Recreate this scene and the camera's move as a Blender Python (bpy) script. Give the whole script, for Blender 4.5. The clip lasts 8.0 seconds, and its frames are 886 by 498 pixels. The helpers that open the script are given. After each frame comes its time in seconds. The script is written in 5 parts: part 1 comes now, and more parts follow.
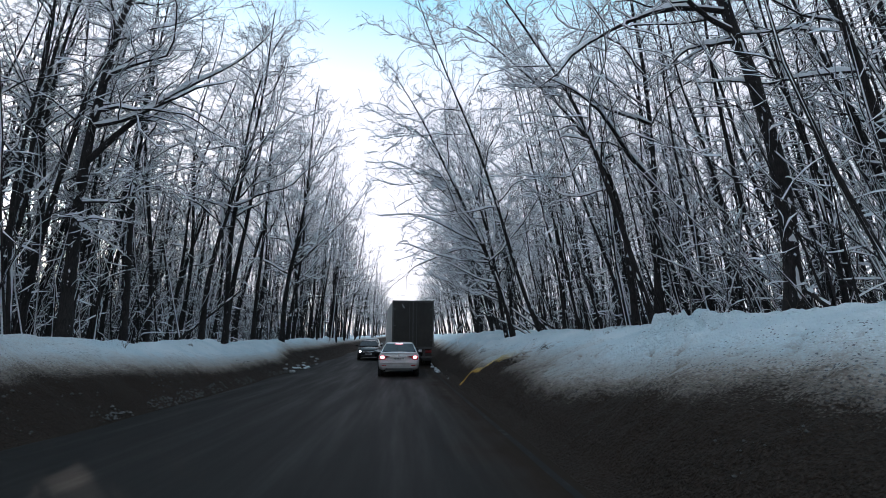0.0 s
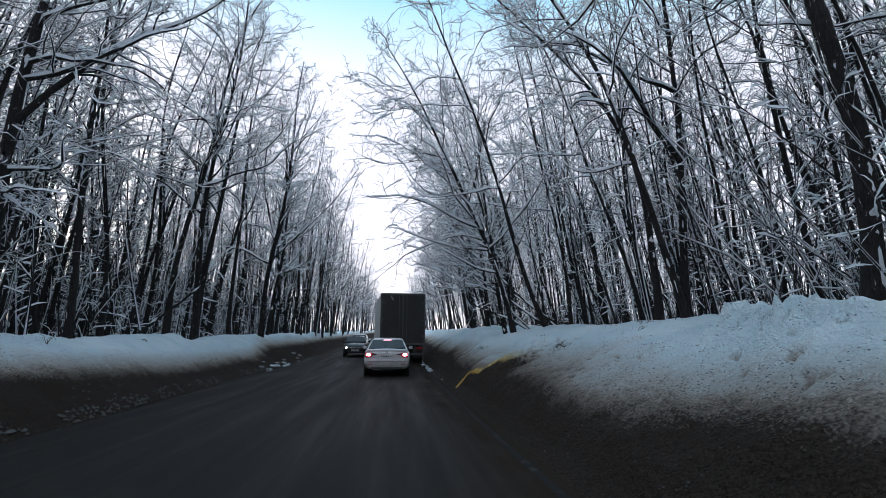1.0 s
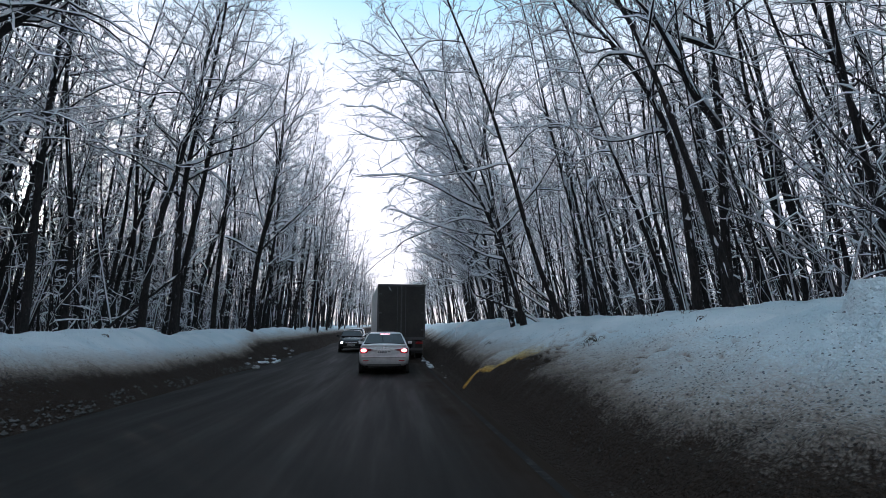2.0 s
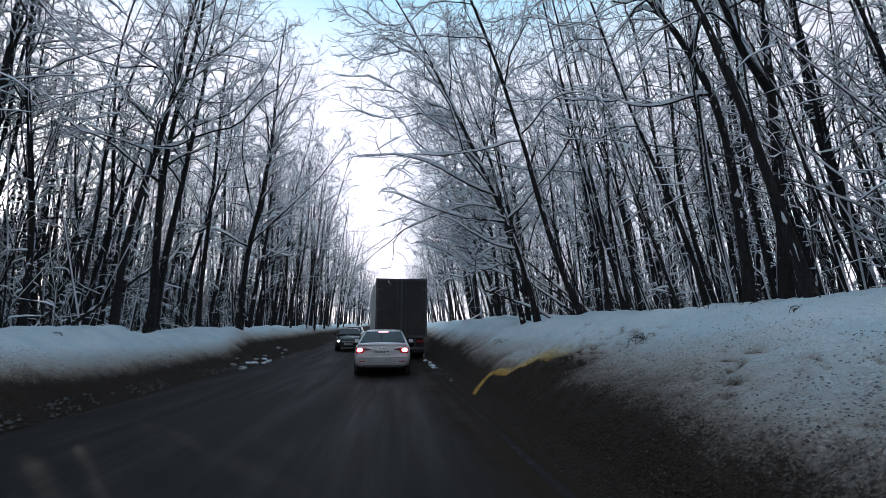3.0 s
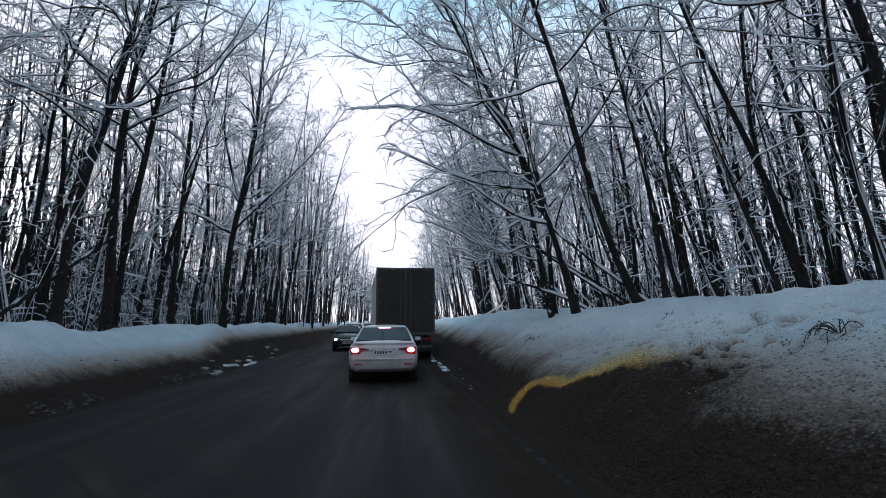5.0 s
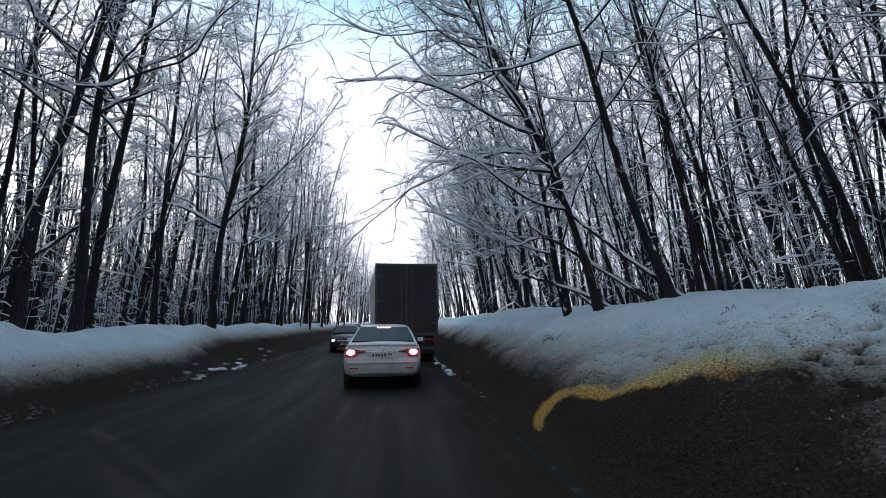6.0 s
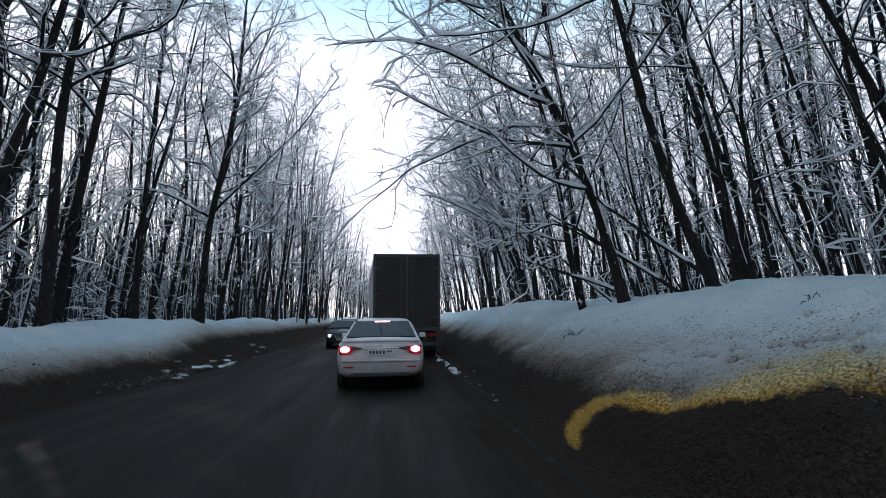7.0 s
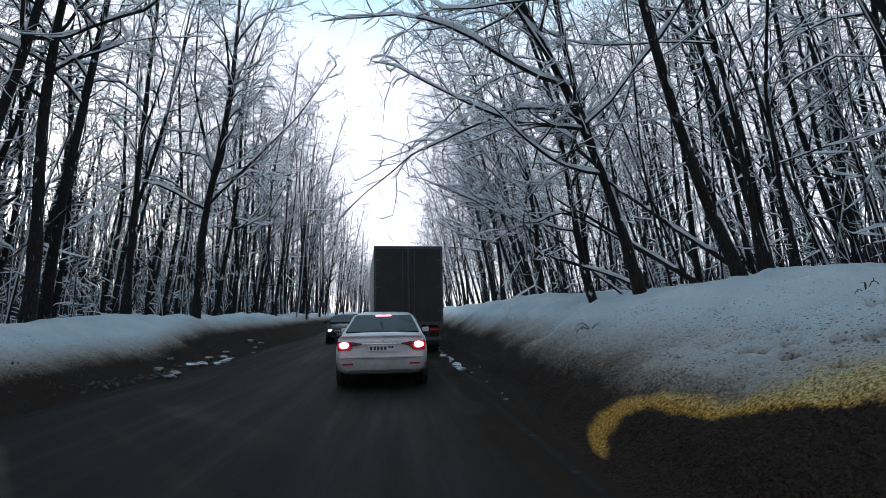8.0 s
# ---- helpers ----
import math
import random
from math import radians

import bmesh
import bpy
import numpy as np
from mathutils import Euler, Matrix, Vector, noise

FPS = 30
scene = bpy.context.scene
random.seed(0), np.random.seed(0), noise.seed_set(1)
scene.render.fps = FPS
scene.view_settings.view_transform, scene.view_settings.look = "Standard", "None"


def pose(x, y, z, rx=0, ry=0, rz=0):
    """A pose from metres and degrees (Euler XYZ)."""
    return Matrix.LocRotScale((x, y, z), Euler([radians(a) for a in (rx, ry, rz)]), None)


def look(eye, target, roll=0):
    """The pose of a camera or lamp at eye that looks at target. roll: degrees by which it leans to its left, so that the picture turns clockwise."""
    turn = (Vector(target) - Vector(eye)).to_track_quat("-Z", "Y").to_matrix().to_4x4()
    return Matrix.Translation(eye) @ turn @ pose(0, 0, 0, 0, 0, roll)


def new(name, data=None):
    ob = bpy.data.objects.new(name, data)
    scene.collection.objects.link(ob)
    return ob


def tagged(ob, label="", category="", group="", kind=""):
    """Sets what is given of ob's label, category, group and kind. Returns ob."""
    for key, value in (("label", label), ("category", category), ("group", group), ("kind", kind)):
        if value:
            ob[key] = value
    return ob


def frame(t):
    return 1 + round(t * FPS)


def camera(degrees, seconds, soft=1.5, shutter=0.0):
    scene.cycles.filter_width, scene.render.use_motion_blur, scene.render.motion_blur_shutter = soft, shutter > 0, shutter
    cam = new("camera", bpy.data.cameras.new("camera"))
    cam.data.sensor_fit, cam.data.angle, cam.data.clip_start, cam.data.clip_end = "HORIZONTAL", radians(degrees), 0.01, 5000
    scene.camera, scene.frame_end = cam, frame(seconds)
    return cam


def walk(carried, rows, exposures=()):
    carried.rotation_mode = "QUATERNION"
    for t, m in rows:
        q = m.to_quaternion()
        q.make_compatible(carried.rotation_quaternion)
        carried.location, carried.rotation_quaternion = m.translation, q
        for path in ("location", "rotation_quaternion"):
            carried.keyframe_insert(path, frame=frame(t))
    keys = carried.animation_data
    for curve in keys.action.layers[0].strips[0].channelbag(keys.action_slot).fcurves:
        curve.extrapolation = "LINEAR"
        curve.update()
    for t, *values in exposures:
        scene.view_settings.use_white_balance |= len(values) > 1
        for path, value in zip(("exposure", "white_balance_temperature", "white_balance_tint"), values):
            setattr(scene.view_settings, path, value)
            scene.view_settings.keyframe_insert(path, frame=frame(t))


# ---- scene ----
cam = camera(85.5, 8.0, soft=0.55)
METRES, EYE, TILT, LEAN, TURN = 12.1, 1.21, 11.8, 0.0, -4.4
ROWS = [
    (0.0, 0.0, 0.0, 0.0, -0.0, 0.0, -0.0),
    (0.5, -0.0047, 0.0921, -0.0176, -0.9, -0.18, -0.15),
    (1.0, -0.0109, 0.1755, -0.0333, -1.13, -0.47, -0.47),
    (1.5, -0.0176, 0.2511, -0.048, -1.32, -0.92, -0.38),
    (3.0, -0.0321, 0.4657, -0.0938, -1.44, -1.33, -0.21),
    (3.5, -0.0365, 0.5337, -0.1099, -1.33, -1.56, -0.01),
    (4.0, -0.0429, 0.5978, -0.1228, -1.15, -1.7, -0.12),
    (4.5, -0.0477, 0.6572, -0.1356, -1.19, -1.67, 0.09),
    (6.0, -0.0609, 0.8273, -0.172, -1.16, -1.55, 0.49),
    (6.5, -0.0658, 0.8798, -0.1844, -1.25, -1.55, 0.54),
    (7.0, -0.0706, 0.9285, -0.1938, -1.28, -2.09, 0.47),
    (7.5, -0.0736, 0.9637, -0.2008, -1.17, -2.32, 0.61),
    (8.0, -0.0757, 0.9759, -0.2033, -1.22, -2.78, 0.8),
]
walk(cam, [(t, pose(0, 0, EYE, TILT, LEAN, TURN) @ pose(METRES * x, METRES * y, METRES * z, 90 + pitch, roll, yaw)) for t, x, y, z, yaw, pitch, roll in ROWS],
     exposures=[(0.0, -0.13, 6150, 18), (4.0, -0.22, 6050, 20), (8.0, -0.12, 6150, 18)])

# ---- world, sun, exposure ----
SUN_AZ, SUN_EL = -37.2, 13.0          # degrees from +y towards +x, degrees up
sun_way = Vector((math.sin(radians(SUN_AZ)) * math.cos(radians(SUN_EL)),
                  math.cos(radians(SUN_AZ)) * math.cos(radians(SUN_EL)), math.sin(radians(SUN_EL))))
world = bpy.data.worlds.new("winter_sky")
scene.world = world
world.use_nodes = True
wn = world.node_tree.nodes
wl = world.node_tree.links
sky = wn.new("ShaderNodeTexSky")
sky.sky_type = "NISHITA"
sky.sun_disc = False
sky.sun_elevation = radians(SUN_EL)
sky.sun_rotation = radians(SUN_AZ)
sky.air_density, sky.dust_density, sky.ozone_density = 1.0, 1.5, 3.0
# a thin white winter haze lies over the clear sky: white low down, pale blue above
way = wn.new("ShaderNodeTexCoord")
split = wn.new("ShaderNodeSeparateXYZ")
wl.new(way.outputs["Generated"], split.inputs[0])
haze = wn.new("ShaderNodeValToRGB")
stops = haze.color_ramp.elements
stops.new(0.25), stops.new(0.5)
for el, (p, c) in zip(stops, ((0.0, (1.05, 1.0, 0.98)), (0.49, (1.0, 1.02, 1.03)), (0.64, (0.36, 0.78, 0.92)), (1.0, (0.72, 0.88, 1.0)))):
    el.position, el.color = p, (*c, 1)
wl.new(split.outputs["Z"], haze.inputs["Fac"])
dim = wn.new("ShaderNodeVectorMath")
dim.operation = "SCALE"
dim.inputs["Scale"].default_value = 0.035
wl.new(sky.outputs[0], dim.inputs[0])
both = wn.new("ShaderNodeVectorMath")
both.operation = "ADD"
wl.new(dim.outputs[0], both.inputs[0])
wl.new(haze.outputs["Color"], both.inputs[1])
# the haze is brighter towards the sun
glow = wn.new("ShaderNodeVectorMath")
glow.operation = "DOT_PRODUCT"
glow.inputs[1].default_value = tuple(sun_way)
wl.new(way.outputs["Generated"], glow.inputs[0])
span = wn.new("ShaderNodeMapRange")
for sock, value in zip(("From Min", "From Max", "To Min", "To Max"), (0.0, 0.9, 0.80, 0.92)):
    span.inputs[sock].default_value = value
wl.new(glow.outputs["Value"], span.inputs["Value"])
scaled = wn.new("ShaderNodeVectorMath")
scaled.operation = "SCALE"
wl.new(both.outputs[0], scaled.inputs[0])
wl.new(span.outputs["Result"], scaled.inputs["Scale"])
# and dazzling close round it
toward = wn.new("ShaderNodeMath")
toward.operation, toward.inputs[1].default_value = "MAXIMUM", 0.0
wl.new(glow.outputs["Value"], toward.inputs[0])
last = scaled.outputs[0]
for power, gain in ((70.0, 0.9), (1600.0, 14.0)):
    near = wn.new("ShaderNodeMath")
    near.operation, near.inputs[1].default_value = "POWER", power
    wl.new(toward.outputs[0], near.inputs[0])
    halo = wn.new("ShaderNodeVectorMath")
    halo.operation, halo.inputs[0].default_value = "SCALE", (1.0, 0.96, 0.88)
    wl.new(near.outputs[0], halo.inputs["Scale"])
    gained = wn.new("ShaderNodeVectorMath")
    gained.operation, gained.inputs["Scale"].default_value = "SCALE", gain
    wl.new(halo.outputs[0], gained.inputs[0])
    summed = wn.new("ShaderNodeVectorMath")
    summed.operation = "ADD"
    wl.new(last, summed.inputs[0])
    wl.new(gained.outputs[0], summed.inputs[1])
    last = summed.outputs[0]
wl.new(last, wn["Background"].inputs[0])
wn["Background"].inputs[1].default_value = 1.3
sun_data = bpy.data.lights.new("sun", "SUN")
sun_data.energy, sun_data.angle, sun_data.color = 1.0, radians(0.6), (1.0, 0.9, 0.74)
sun = new("sun", sun_data)
sun.matrix_world = look(tuple(sun_way * 100), (0, 0, 0))


# ---- materials ----
def material(name):
    m = bpy.data.materials.new(name)
    m.use_nodes = True
    return m, m.node_tree.nodes, m.node_tree.links, m.node_tree.nodes["Principled BSDF"]


def put(nodes, kind, **values):
    n = nodes.new(kind)
    for k, v in values.items():
        n.inputs[k.replace("_", " ")].default_value = v
    return n


def noise_node(nodes, links, scale, detail=4.0, rough=0.6, vec=None):
    n = put(nodes, "ShaderNodeTexNoise", Scale=scale, Detail=detail, Roughness=rough)
    if vec is None:
        vec = nodes.new("ShaderNodeTexCoord").outputs["Object"]
    links.new(vec, n.inputs["Vector"])
    return n.outputs["Fac"]


def ramp(nodes, links, fac, *stops):
    r = nodes.new("ShaderNodeValToRGB")
    e = r.color_ramp.elements
    while len(e) < len(stops):
        e.new(0.5)
    for el, (p, c) in zip(e, stops):
        el.position = p
        el.color = (*c, 1) if len(c) == 3 else c
    links.new(fac, r.inputs["Fac"])
    return r.outputs["Color"]


def blend(nodes, links, fac, a, b, mode="MIX"):
    n = nodes.new("ShaderNodeMix")
    n.data_type, n.blend_type = "RGBA", mode
    for sock, v in ((n.inputs["Factor"], fac), (n.inputs["A"], a), (n.inputs["B"], b)):
        if isinstance(v, (int, float)):
            sock.default_value = v
        elif isinstance(v, tuple):
            sock.default_value = (*v, 1)
        else:
            links.new(v, sock)
    return n.outputs["Result"]


def maths(nodes, links, op, a, b=0.0, clamp=False):
    n = nodes.new("ShaderNodeMath")
    n.operation, n.use_clamp = op, clamp
    for sock, v in zip(n.inputs, (a, b)):
        if isinstance(v, (int, float)):
            sock.default_value = v
        else:
            links.new(v, sock)
    return n.outputs[0]


def bump(nodes, links, shader, height, strength=0.3, distance=0.02):
    b = put(nodes, "ShaderNodeBump", Strength=strength, Distance=distance)
    links.new(height, b.inputs["Height"])
    links.new(b.outputs["Normal"], shader.inputs["Normal"])


def grained(name, dark, light, rough=0.8, scale=8.0, bump_by=0.3, dist=0.01, metal=0.0, coat=0.0):
    """A surface of two tones mixed at a coarse and a fine scale, with relief."""
    m, n, l, p = material(name)
    a = noise_node(n, l, scale, 6)
    b = noise_node(n, l, scale * 9, 3)
    mixed = maths(n, l, "ADD", maths(n, l, "MULTIPLY", a, 0.65), maths(n, l, "MULTIPLY", b, 0.35))
    l.new(ramp(n, l, mixed, (0.32, dark), (0.68, light)), p.inputs["Base Color"])
    p.inputs["Roughness"].default_value = rough
    p.inputs["Metallic"].default_value = metal
    p.inputs["Coat Weight"].default_value = coat
    if bump_by:
        bump(n, l, p, mixed, bump_by, dist)
    return m


def plain(name, colour, rough=0.5, metal=0.0, emit=None, strength=0.0, coat=0.0):
    m, n, l, p = material(name)
    p.inputs["Base Color"].default_value = (*colour, 1)
    p.inputs["Roughness"].default_value = rough
    p.inputs["Metallic"].default_value = metal
    p.inputs["Coat Weight"].default_value = coat
    if emit:
        p.inputs["Emission Color"].default_value = (*emit, 1)
        p.inputs["Emission Strength"].default_value = strength
    return m


def bark_material(name, low, high, caught):
    """Dark wet bark in long ridges, with streaks of rime caught in it; caught: how little of it."""
    m, n, l, p = material(name)
    co = n.new("ShaderNodeTexCoord").outputs["Object"]
    mp = put(n, "ShaderNodeMapping", Scale=(1.0, 1.0, 0.2))
    l.new(co, mp.inputs["Vector"])
    a = noise_node(n, l, 32, 5, 0.65, mp.outputs[0])
    b = noise_node(n, l, 1.3, 3, 0.5, co)
    tone = ramp(n, l, a, (0.3, low), (0.7, high))
    tone = blend(n, l, ramp(n, l, b, (0.4, (0, 0, 0)), (0.7, (0.6, 0.6, 0.6))), tone, low)
    mq = put(n, "ShaderNodeMapping", Scale=(1.0, 1.0, 0.3))
    l.new(co, mq.inputs["Vector"])
    rime = maths(n, l, "ADD", noise_node(n, l, 11, 6, 0.72, mq.outputs[0]), maths(n, l, "MULTIPLY", maths(n, l, "SUBTRACT", b, 0.5), 0.3))
    l.new(blend(n, l, ramp(n, l, rime, (caught, (0, 0, 0)), (caught + 0.06, (0.8, 0.8, 0.8))), tone, (0.76, 0.77, 0.82)), p.inputs["Base Color"])
    p.inputs["Roughness"].default_value = 0.92
    p.inputs["Specular IOR Level"].default_value = 0.25
    bump(n, l, p, maths(n, l, "ADD", a, rime), 0.8, 0.03)
    return m


def snow_material(name, low=(0.72, 0.76, 0.8), high=(0.88, 0.9, 0.92), thin=0.0):
    """Fresh snow; thin: the share of light that comes through a thin layer of it."""
    m, n, l, p = material(name)
    a = noise_node(n, l, 2.2, 4)
    b = noise_node(n, l, 45, 3)
    tone = ramp(n, l, a, (0.3, low), (0.7, high))
    l.new(tone, p.inputs["Base Color"])
    p.inputs["Roughness"].default_value = 0.75
    bump(n, l, p, b, 0.25, 0.01)
    if thin:
        t = n.new("ShaderNodeBsdfTranslucent")
        l.new(tone, t.inputs["Color"])
        mix = n.new("ShaderNodeMixShader")
        mix.inputs["Fac"].default_value = thin
        l.new(p.outputs[0], mix.inputs[1])
        l.new(t.outputs[0], mix.inputs[2])
        l.new(mix.outputs[0], n["Material Output"].inputs["Surface"])
    return m


def bank_material():
    """Ploughed snow: clean on top, sprayed with road grime from below, with one sunlit ochre streak painted in."""
    m, n, l, p = material("ploughed_snow")
    co = n.new("ShaderNodeTexCoord").outputs["Object"]
    dirt_and_shade = n.new("ShaderNodeAttribute")
    dirt_and_shade.attribute_name = "dirt_and_shade"
    sun_streak = n.new("ShaderNodeAttribute")
    sun_streak.attribute_name = "sunlit"
    coarse = noise_node(n, l, 0.9, 4, 0.6, co)
    mid = noise_node(n, l, 6, 5, 0.65, co)
    fine = noise_node(n, l, 38, 4, 0.7, co)
    lumps = put(n, "ShaderNodeTexVoronoi", Scale=13.0)
    l.new(co, lumps.inputs["Vector"])
    clods = lumps.outputs["Distance"]
    centred = lambda v, k: maths(n, l, "MULTIPLY", maths(n, l, "SUBTRACT", v, 0.5), k)
    clean = ramp(n, l, coarse, (0.3, (0.66, 0.79, 0.835)), (0.7, (0.86, 0.935, 0.96)))
    grey = ramp(n, l, fine, (0.3, (0.26, 0.215, 0.18)), (0.7, (0.50, 0.435, 0.38)))
    dark = ramp(n, l, fine, (0.3, (0.020, 0.0140, 0.0105)), (0.75, (0.066, 0.048, 0.037)))
    wob = maths(n, l, "ADD", centred(coarse, 0.42), maths(n, l, "ADD", centred(mid, 0.30), centred(fine, 0.55)))
    # melted grains: pale hearts, grime and painted relief shade between them
    grains = put(n, "ShaderNodeTexVoronoi", Scale=30.0)
    drift = n.new("ShaderNodeVectorMath")
    drift.operation = "ADD"
    shove = put(n, "ShaderNodeTexNoise", Scale=9.0, Detail=3.0)
    l.new(co, shove.inputs["Vector"])
    small = n.new("ShaderNodeVectorMath")
    small.operation, small.inputs["Scale"].default_value = "SCALE", 0.12
    l.new(shove.outputs["Color"], small.inputs[0])
    l.new(co, drift.inputs[0])
    l.new(small.outputs[0], drift.inputs[1])
    l.new(drift.outputs[0], grains.inputs["Vector"])
    rough = maths(n, l, "MULTIPLY", maths(n, l, "SUBTRACT", grains.outputs["Distance"], 0.5), maths(n, l, "MULTIPLY", maths(n, l, "ADD", coarse, -0.2, True), 0.6))
    wob = maths(n, l, "ADD", wob, rough)
    amount = maths(n, l, "ADD", dirt_and_shade.outputs["Fac"], wob)
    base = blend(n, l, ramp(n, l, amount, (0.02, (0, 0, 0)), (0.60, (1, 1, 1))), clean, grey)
    # dark specks in drifts: crumbs thrown up by the plough and painted pit shade
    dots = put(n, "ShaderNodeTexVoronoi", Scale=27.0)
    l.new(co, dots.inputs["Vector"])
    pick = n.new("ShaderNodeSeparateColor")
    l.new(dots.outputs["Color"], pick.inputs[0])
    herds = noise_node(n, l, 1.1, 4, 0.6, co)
    few = maths(n, l, "ADD", maths(n, l, "ADD", maths(n, l, "MULTIPLY", pick.outputs[0], 0.55), centred(herds, 1.1)), maths(n, l, "MULTIPLY", maths(n, l, "ADD", dirt_and_shade.outputs["Fac"], 0.05), 0.42))
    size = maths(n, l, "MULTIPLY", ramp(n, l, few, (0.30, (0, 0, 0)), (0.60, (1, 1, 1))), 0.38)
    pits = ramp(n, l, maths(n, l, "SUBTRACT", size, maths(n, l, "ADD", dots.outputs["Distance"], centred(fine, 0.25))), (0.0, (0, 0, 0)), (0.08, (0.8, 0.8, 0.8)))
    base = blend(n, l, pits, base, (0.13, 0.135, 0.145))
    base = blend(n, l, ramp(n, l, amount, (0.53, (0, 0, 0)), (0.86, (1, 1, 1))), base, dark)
    # warm sunlight painted into the base colour, paler on the cleaner snow
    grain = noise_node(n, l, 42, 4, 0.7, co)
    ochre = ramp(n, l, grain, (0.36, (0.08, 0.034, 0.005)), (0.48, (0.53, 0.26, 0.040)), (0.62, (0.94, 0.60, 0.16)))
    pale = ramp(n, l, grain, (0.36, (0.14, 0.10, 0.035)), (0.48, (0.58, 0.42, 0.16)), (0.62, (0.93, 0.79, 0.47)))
    ochre = blend(n, l, ramp(n, l, dirt_and_shade.outputs["Fac"], (0.45, (0, 0, 0)), (0.95, (1, 1, 1))), pale, ochre)
    smask = maths(n, l, "ADD", sun_streak.outputs["Fac"], maths(n, l, "ADD", centred(fine, 1.1), centred(mid, 0.7)))
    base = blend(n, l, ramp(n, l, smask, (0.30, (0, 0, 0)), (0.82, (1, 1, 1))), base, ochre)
    l.new(base, p.inputs["Base Color"])
    p.inputs["Roughness"].default_value = 0.85
    p.inputs["Specular IOR Level"].default_value = 0.08
    rel = maths(n, l, "ADD", maths(n, l, "MULTIPLY", fine, 0.4), maths(n, l, "ADD", mid, maths(n, l, "MULTIPLY", clods, 0.4)))
    rel = maths(n, l, "SUBTRACT", rel, maths(n, l, "ADD", maths(n, l, "MULTIPLY", pits, 0.5), maths(n, l, "MULTIPLY", grains.outputs["Distance"], 0.45)))
    bump(n, l, p, rel, 1.0, 0.11)
    return m


def road_material():
    """Wet, grimy asphalt with smears of slush."""
    m, n, l, p = material("wet_asphalt")
    co = n.new("ShaderNodeTexCoord").outputs["Object"]
    mp = put(n, "ShaderNodeMapping", Scale=(1.0, 0.05, 1.0))
    l.new(co, mp.inputs["Vector"])
    streak = noise_node(n, l, 2.2, 6, 0.6, mp.outputs[0])
    patch = noise_node(n, l, 0.45, 4, 0.6, co)
    grain = noise_node(n, l, 70, 3, 0.6, co)
    dark = ramp(n, l, grain, (0.3, (0.0070, 0.0060, 0.0052)), (0.75, (0.0175, 0.0150, 0.0132)))
    base = blend(n, l, ramp(n, l, streak, (0.5, (0, 0, 0)), (0.8, (0.6, 0.6, 0.6))), dark, (0.024, 0.022, 0.020))
    slush = noise_node(n, l, 1.9, 5, 0.68, co)
    base = blend(n, l, ramp(n, l, slush, (0.70, (0, 0, 0)), (0.80, (0.35, 0.35, 0.35))), base, (0.26, 0.26, 0.27))
    where = n.new("ShaderNodeSeparateXYZ")
    l.new(co, where.inputs[0])
    rim = maths(n, l, "ADD", where.outputs[0], maths(n, l, "MULTIPLY", maths(n, l, "SUBTRACT", patch, 0.5), 1.6))
    gutter = ramp(n, l, maths(n, l, "MULTIPLY", rim, 0.4), (0.22, (0, 0, 0)), (0.52, (1, 1, 1)))
    base = blend(n, l, gutter, base, (0.028, 0.020, 0.0155))
    l.new(base, p.inputs["Base Color"])
    l.new(maths(n, l, "SUBTRACT", 0.10, maths(n, l, "MULTIPLY", gutter, 0.09)), p.inputs["Specular IOR Level"])
    l.new(ramp(n, l, streak, (0.3, (0.55, 0.55, 0.55)), (0.65, (0.8, 0.8, 0.8))), p.inputs["Roughness"])
    bump(n, l, p, maths(n, l, "ADD", maths(n, l, "MULTIPLY", grain, 0.3), streak), 0.35, 0.02)
    return m


BARK = bark_material("bark", (0.006, 0.0052, 0.005), (0.036, 0.030, 0.029), 0.63)
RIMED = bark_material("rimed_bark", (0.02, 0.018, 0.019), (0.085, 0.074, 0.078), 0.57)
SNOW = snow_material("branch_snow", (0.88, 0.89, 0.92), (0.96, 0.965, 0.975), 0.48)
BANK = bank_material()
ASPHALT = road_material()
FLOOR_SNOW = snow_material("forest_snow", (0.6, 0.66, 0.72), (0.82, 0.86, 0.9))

# ---- smooth random fields ----
TABLE = np.random.RandomState(7).rand(256, 256)


def field(x, y, size, seed=0):
    """Value noise from -1 to 1 with lumps of about that size."""
    x, y = np.asarray(x, float) / size + seed * 17.3, np.asarray(y, float) / size + seed * 41.9
    i, j = np.floor(x).astype(int), np.floor(y).astype(int)
    u, v = x - i, y - j
    u, v = u * u * (3 - 2 * u), v * v * (3 - 2 * v)
    g = lambda a, b: TABLE[a % 256, b % 256]
    low = g(i, j) * (1 - u) + g(i + 1, j) * u
    high = g(i, j + 1) * (1 - u) + g(i + 1, j + 1) * u
    return (low * (1 - v) + high * v) * 2 - 1


def fbm(x, y, size, octaves=4, seed=0):
    total = 0
    for k in range(octaves):
        total = total + field(x, y, size / 2 ** k, seed + k) / 2 ** k
    return total / 1.8


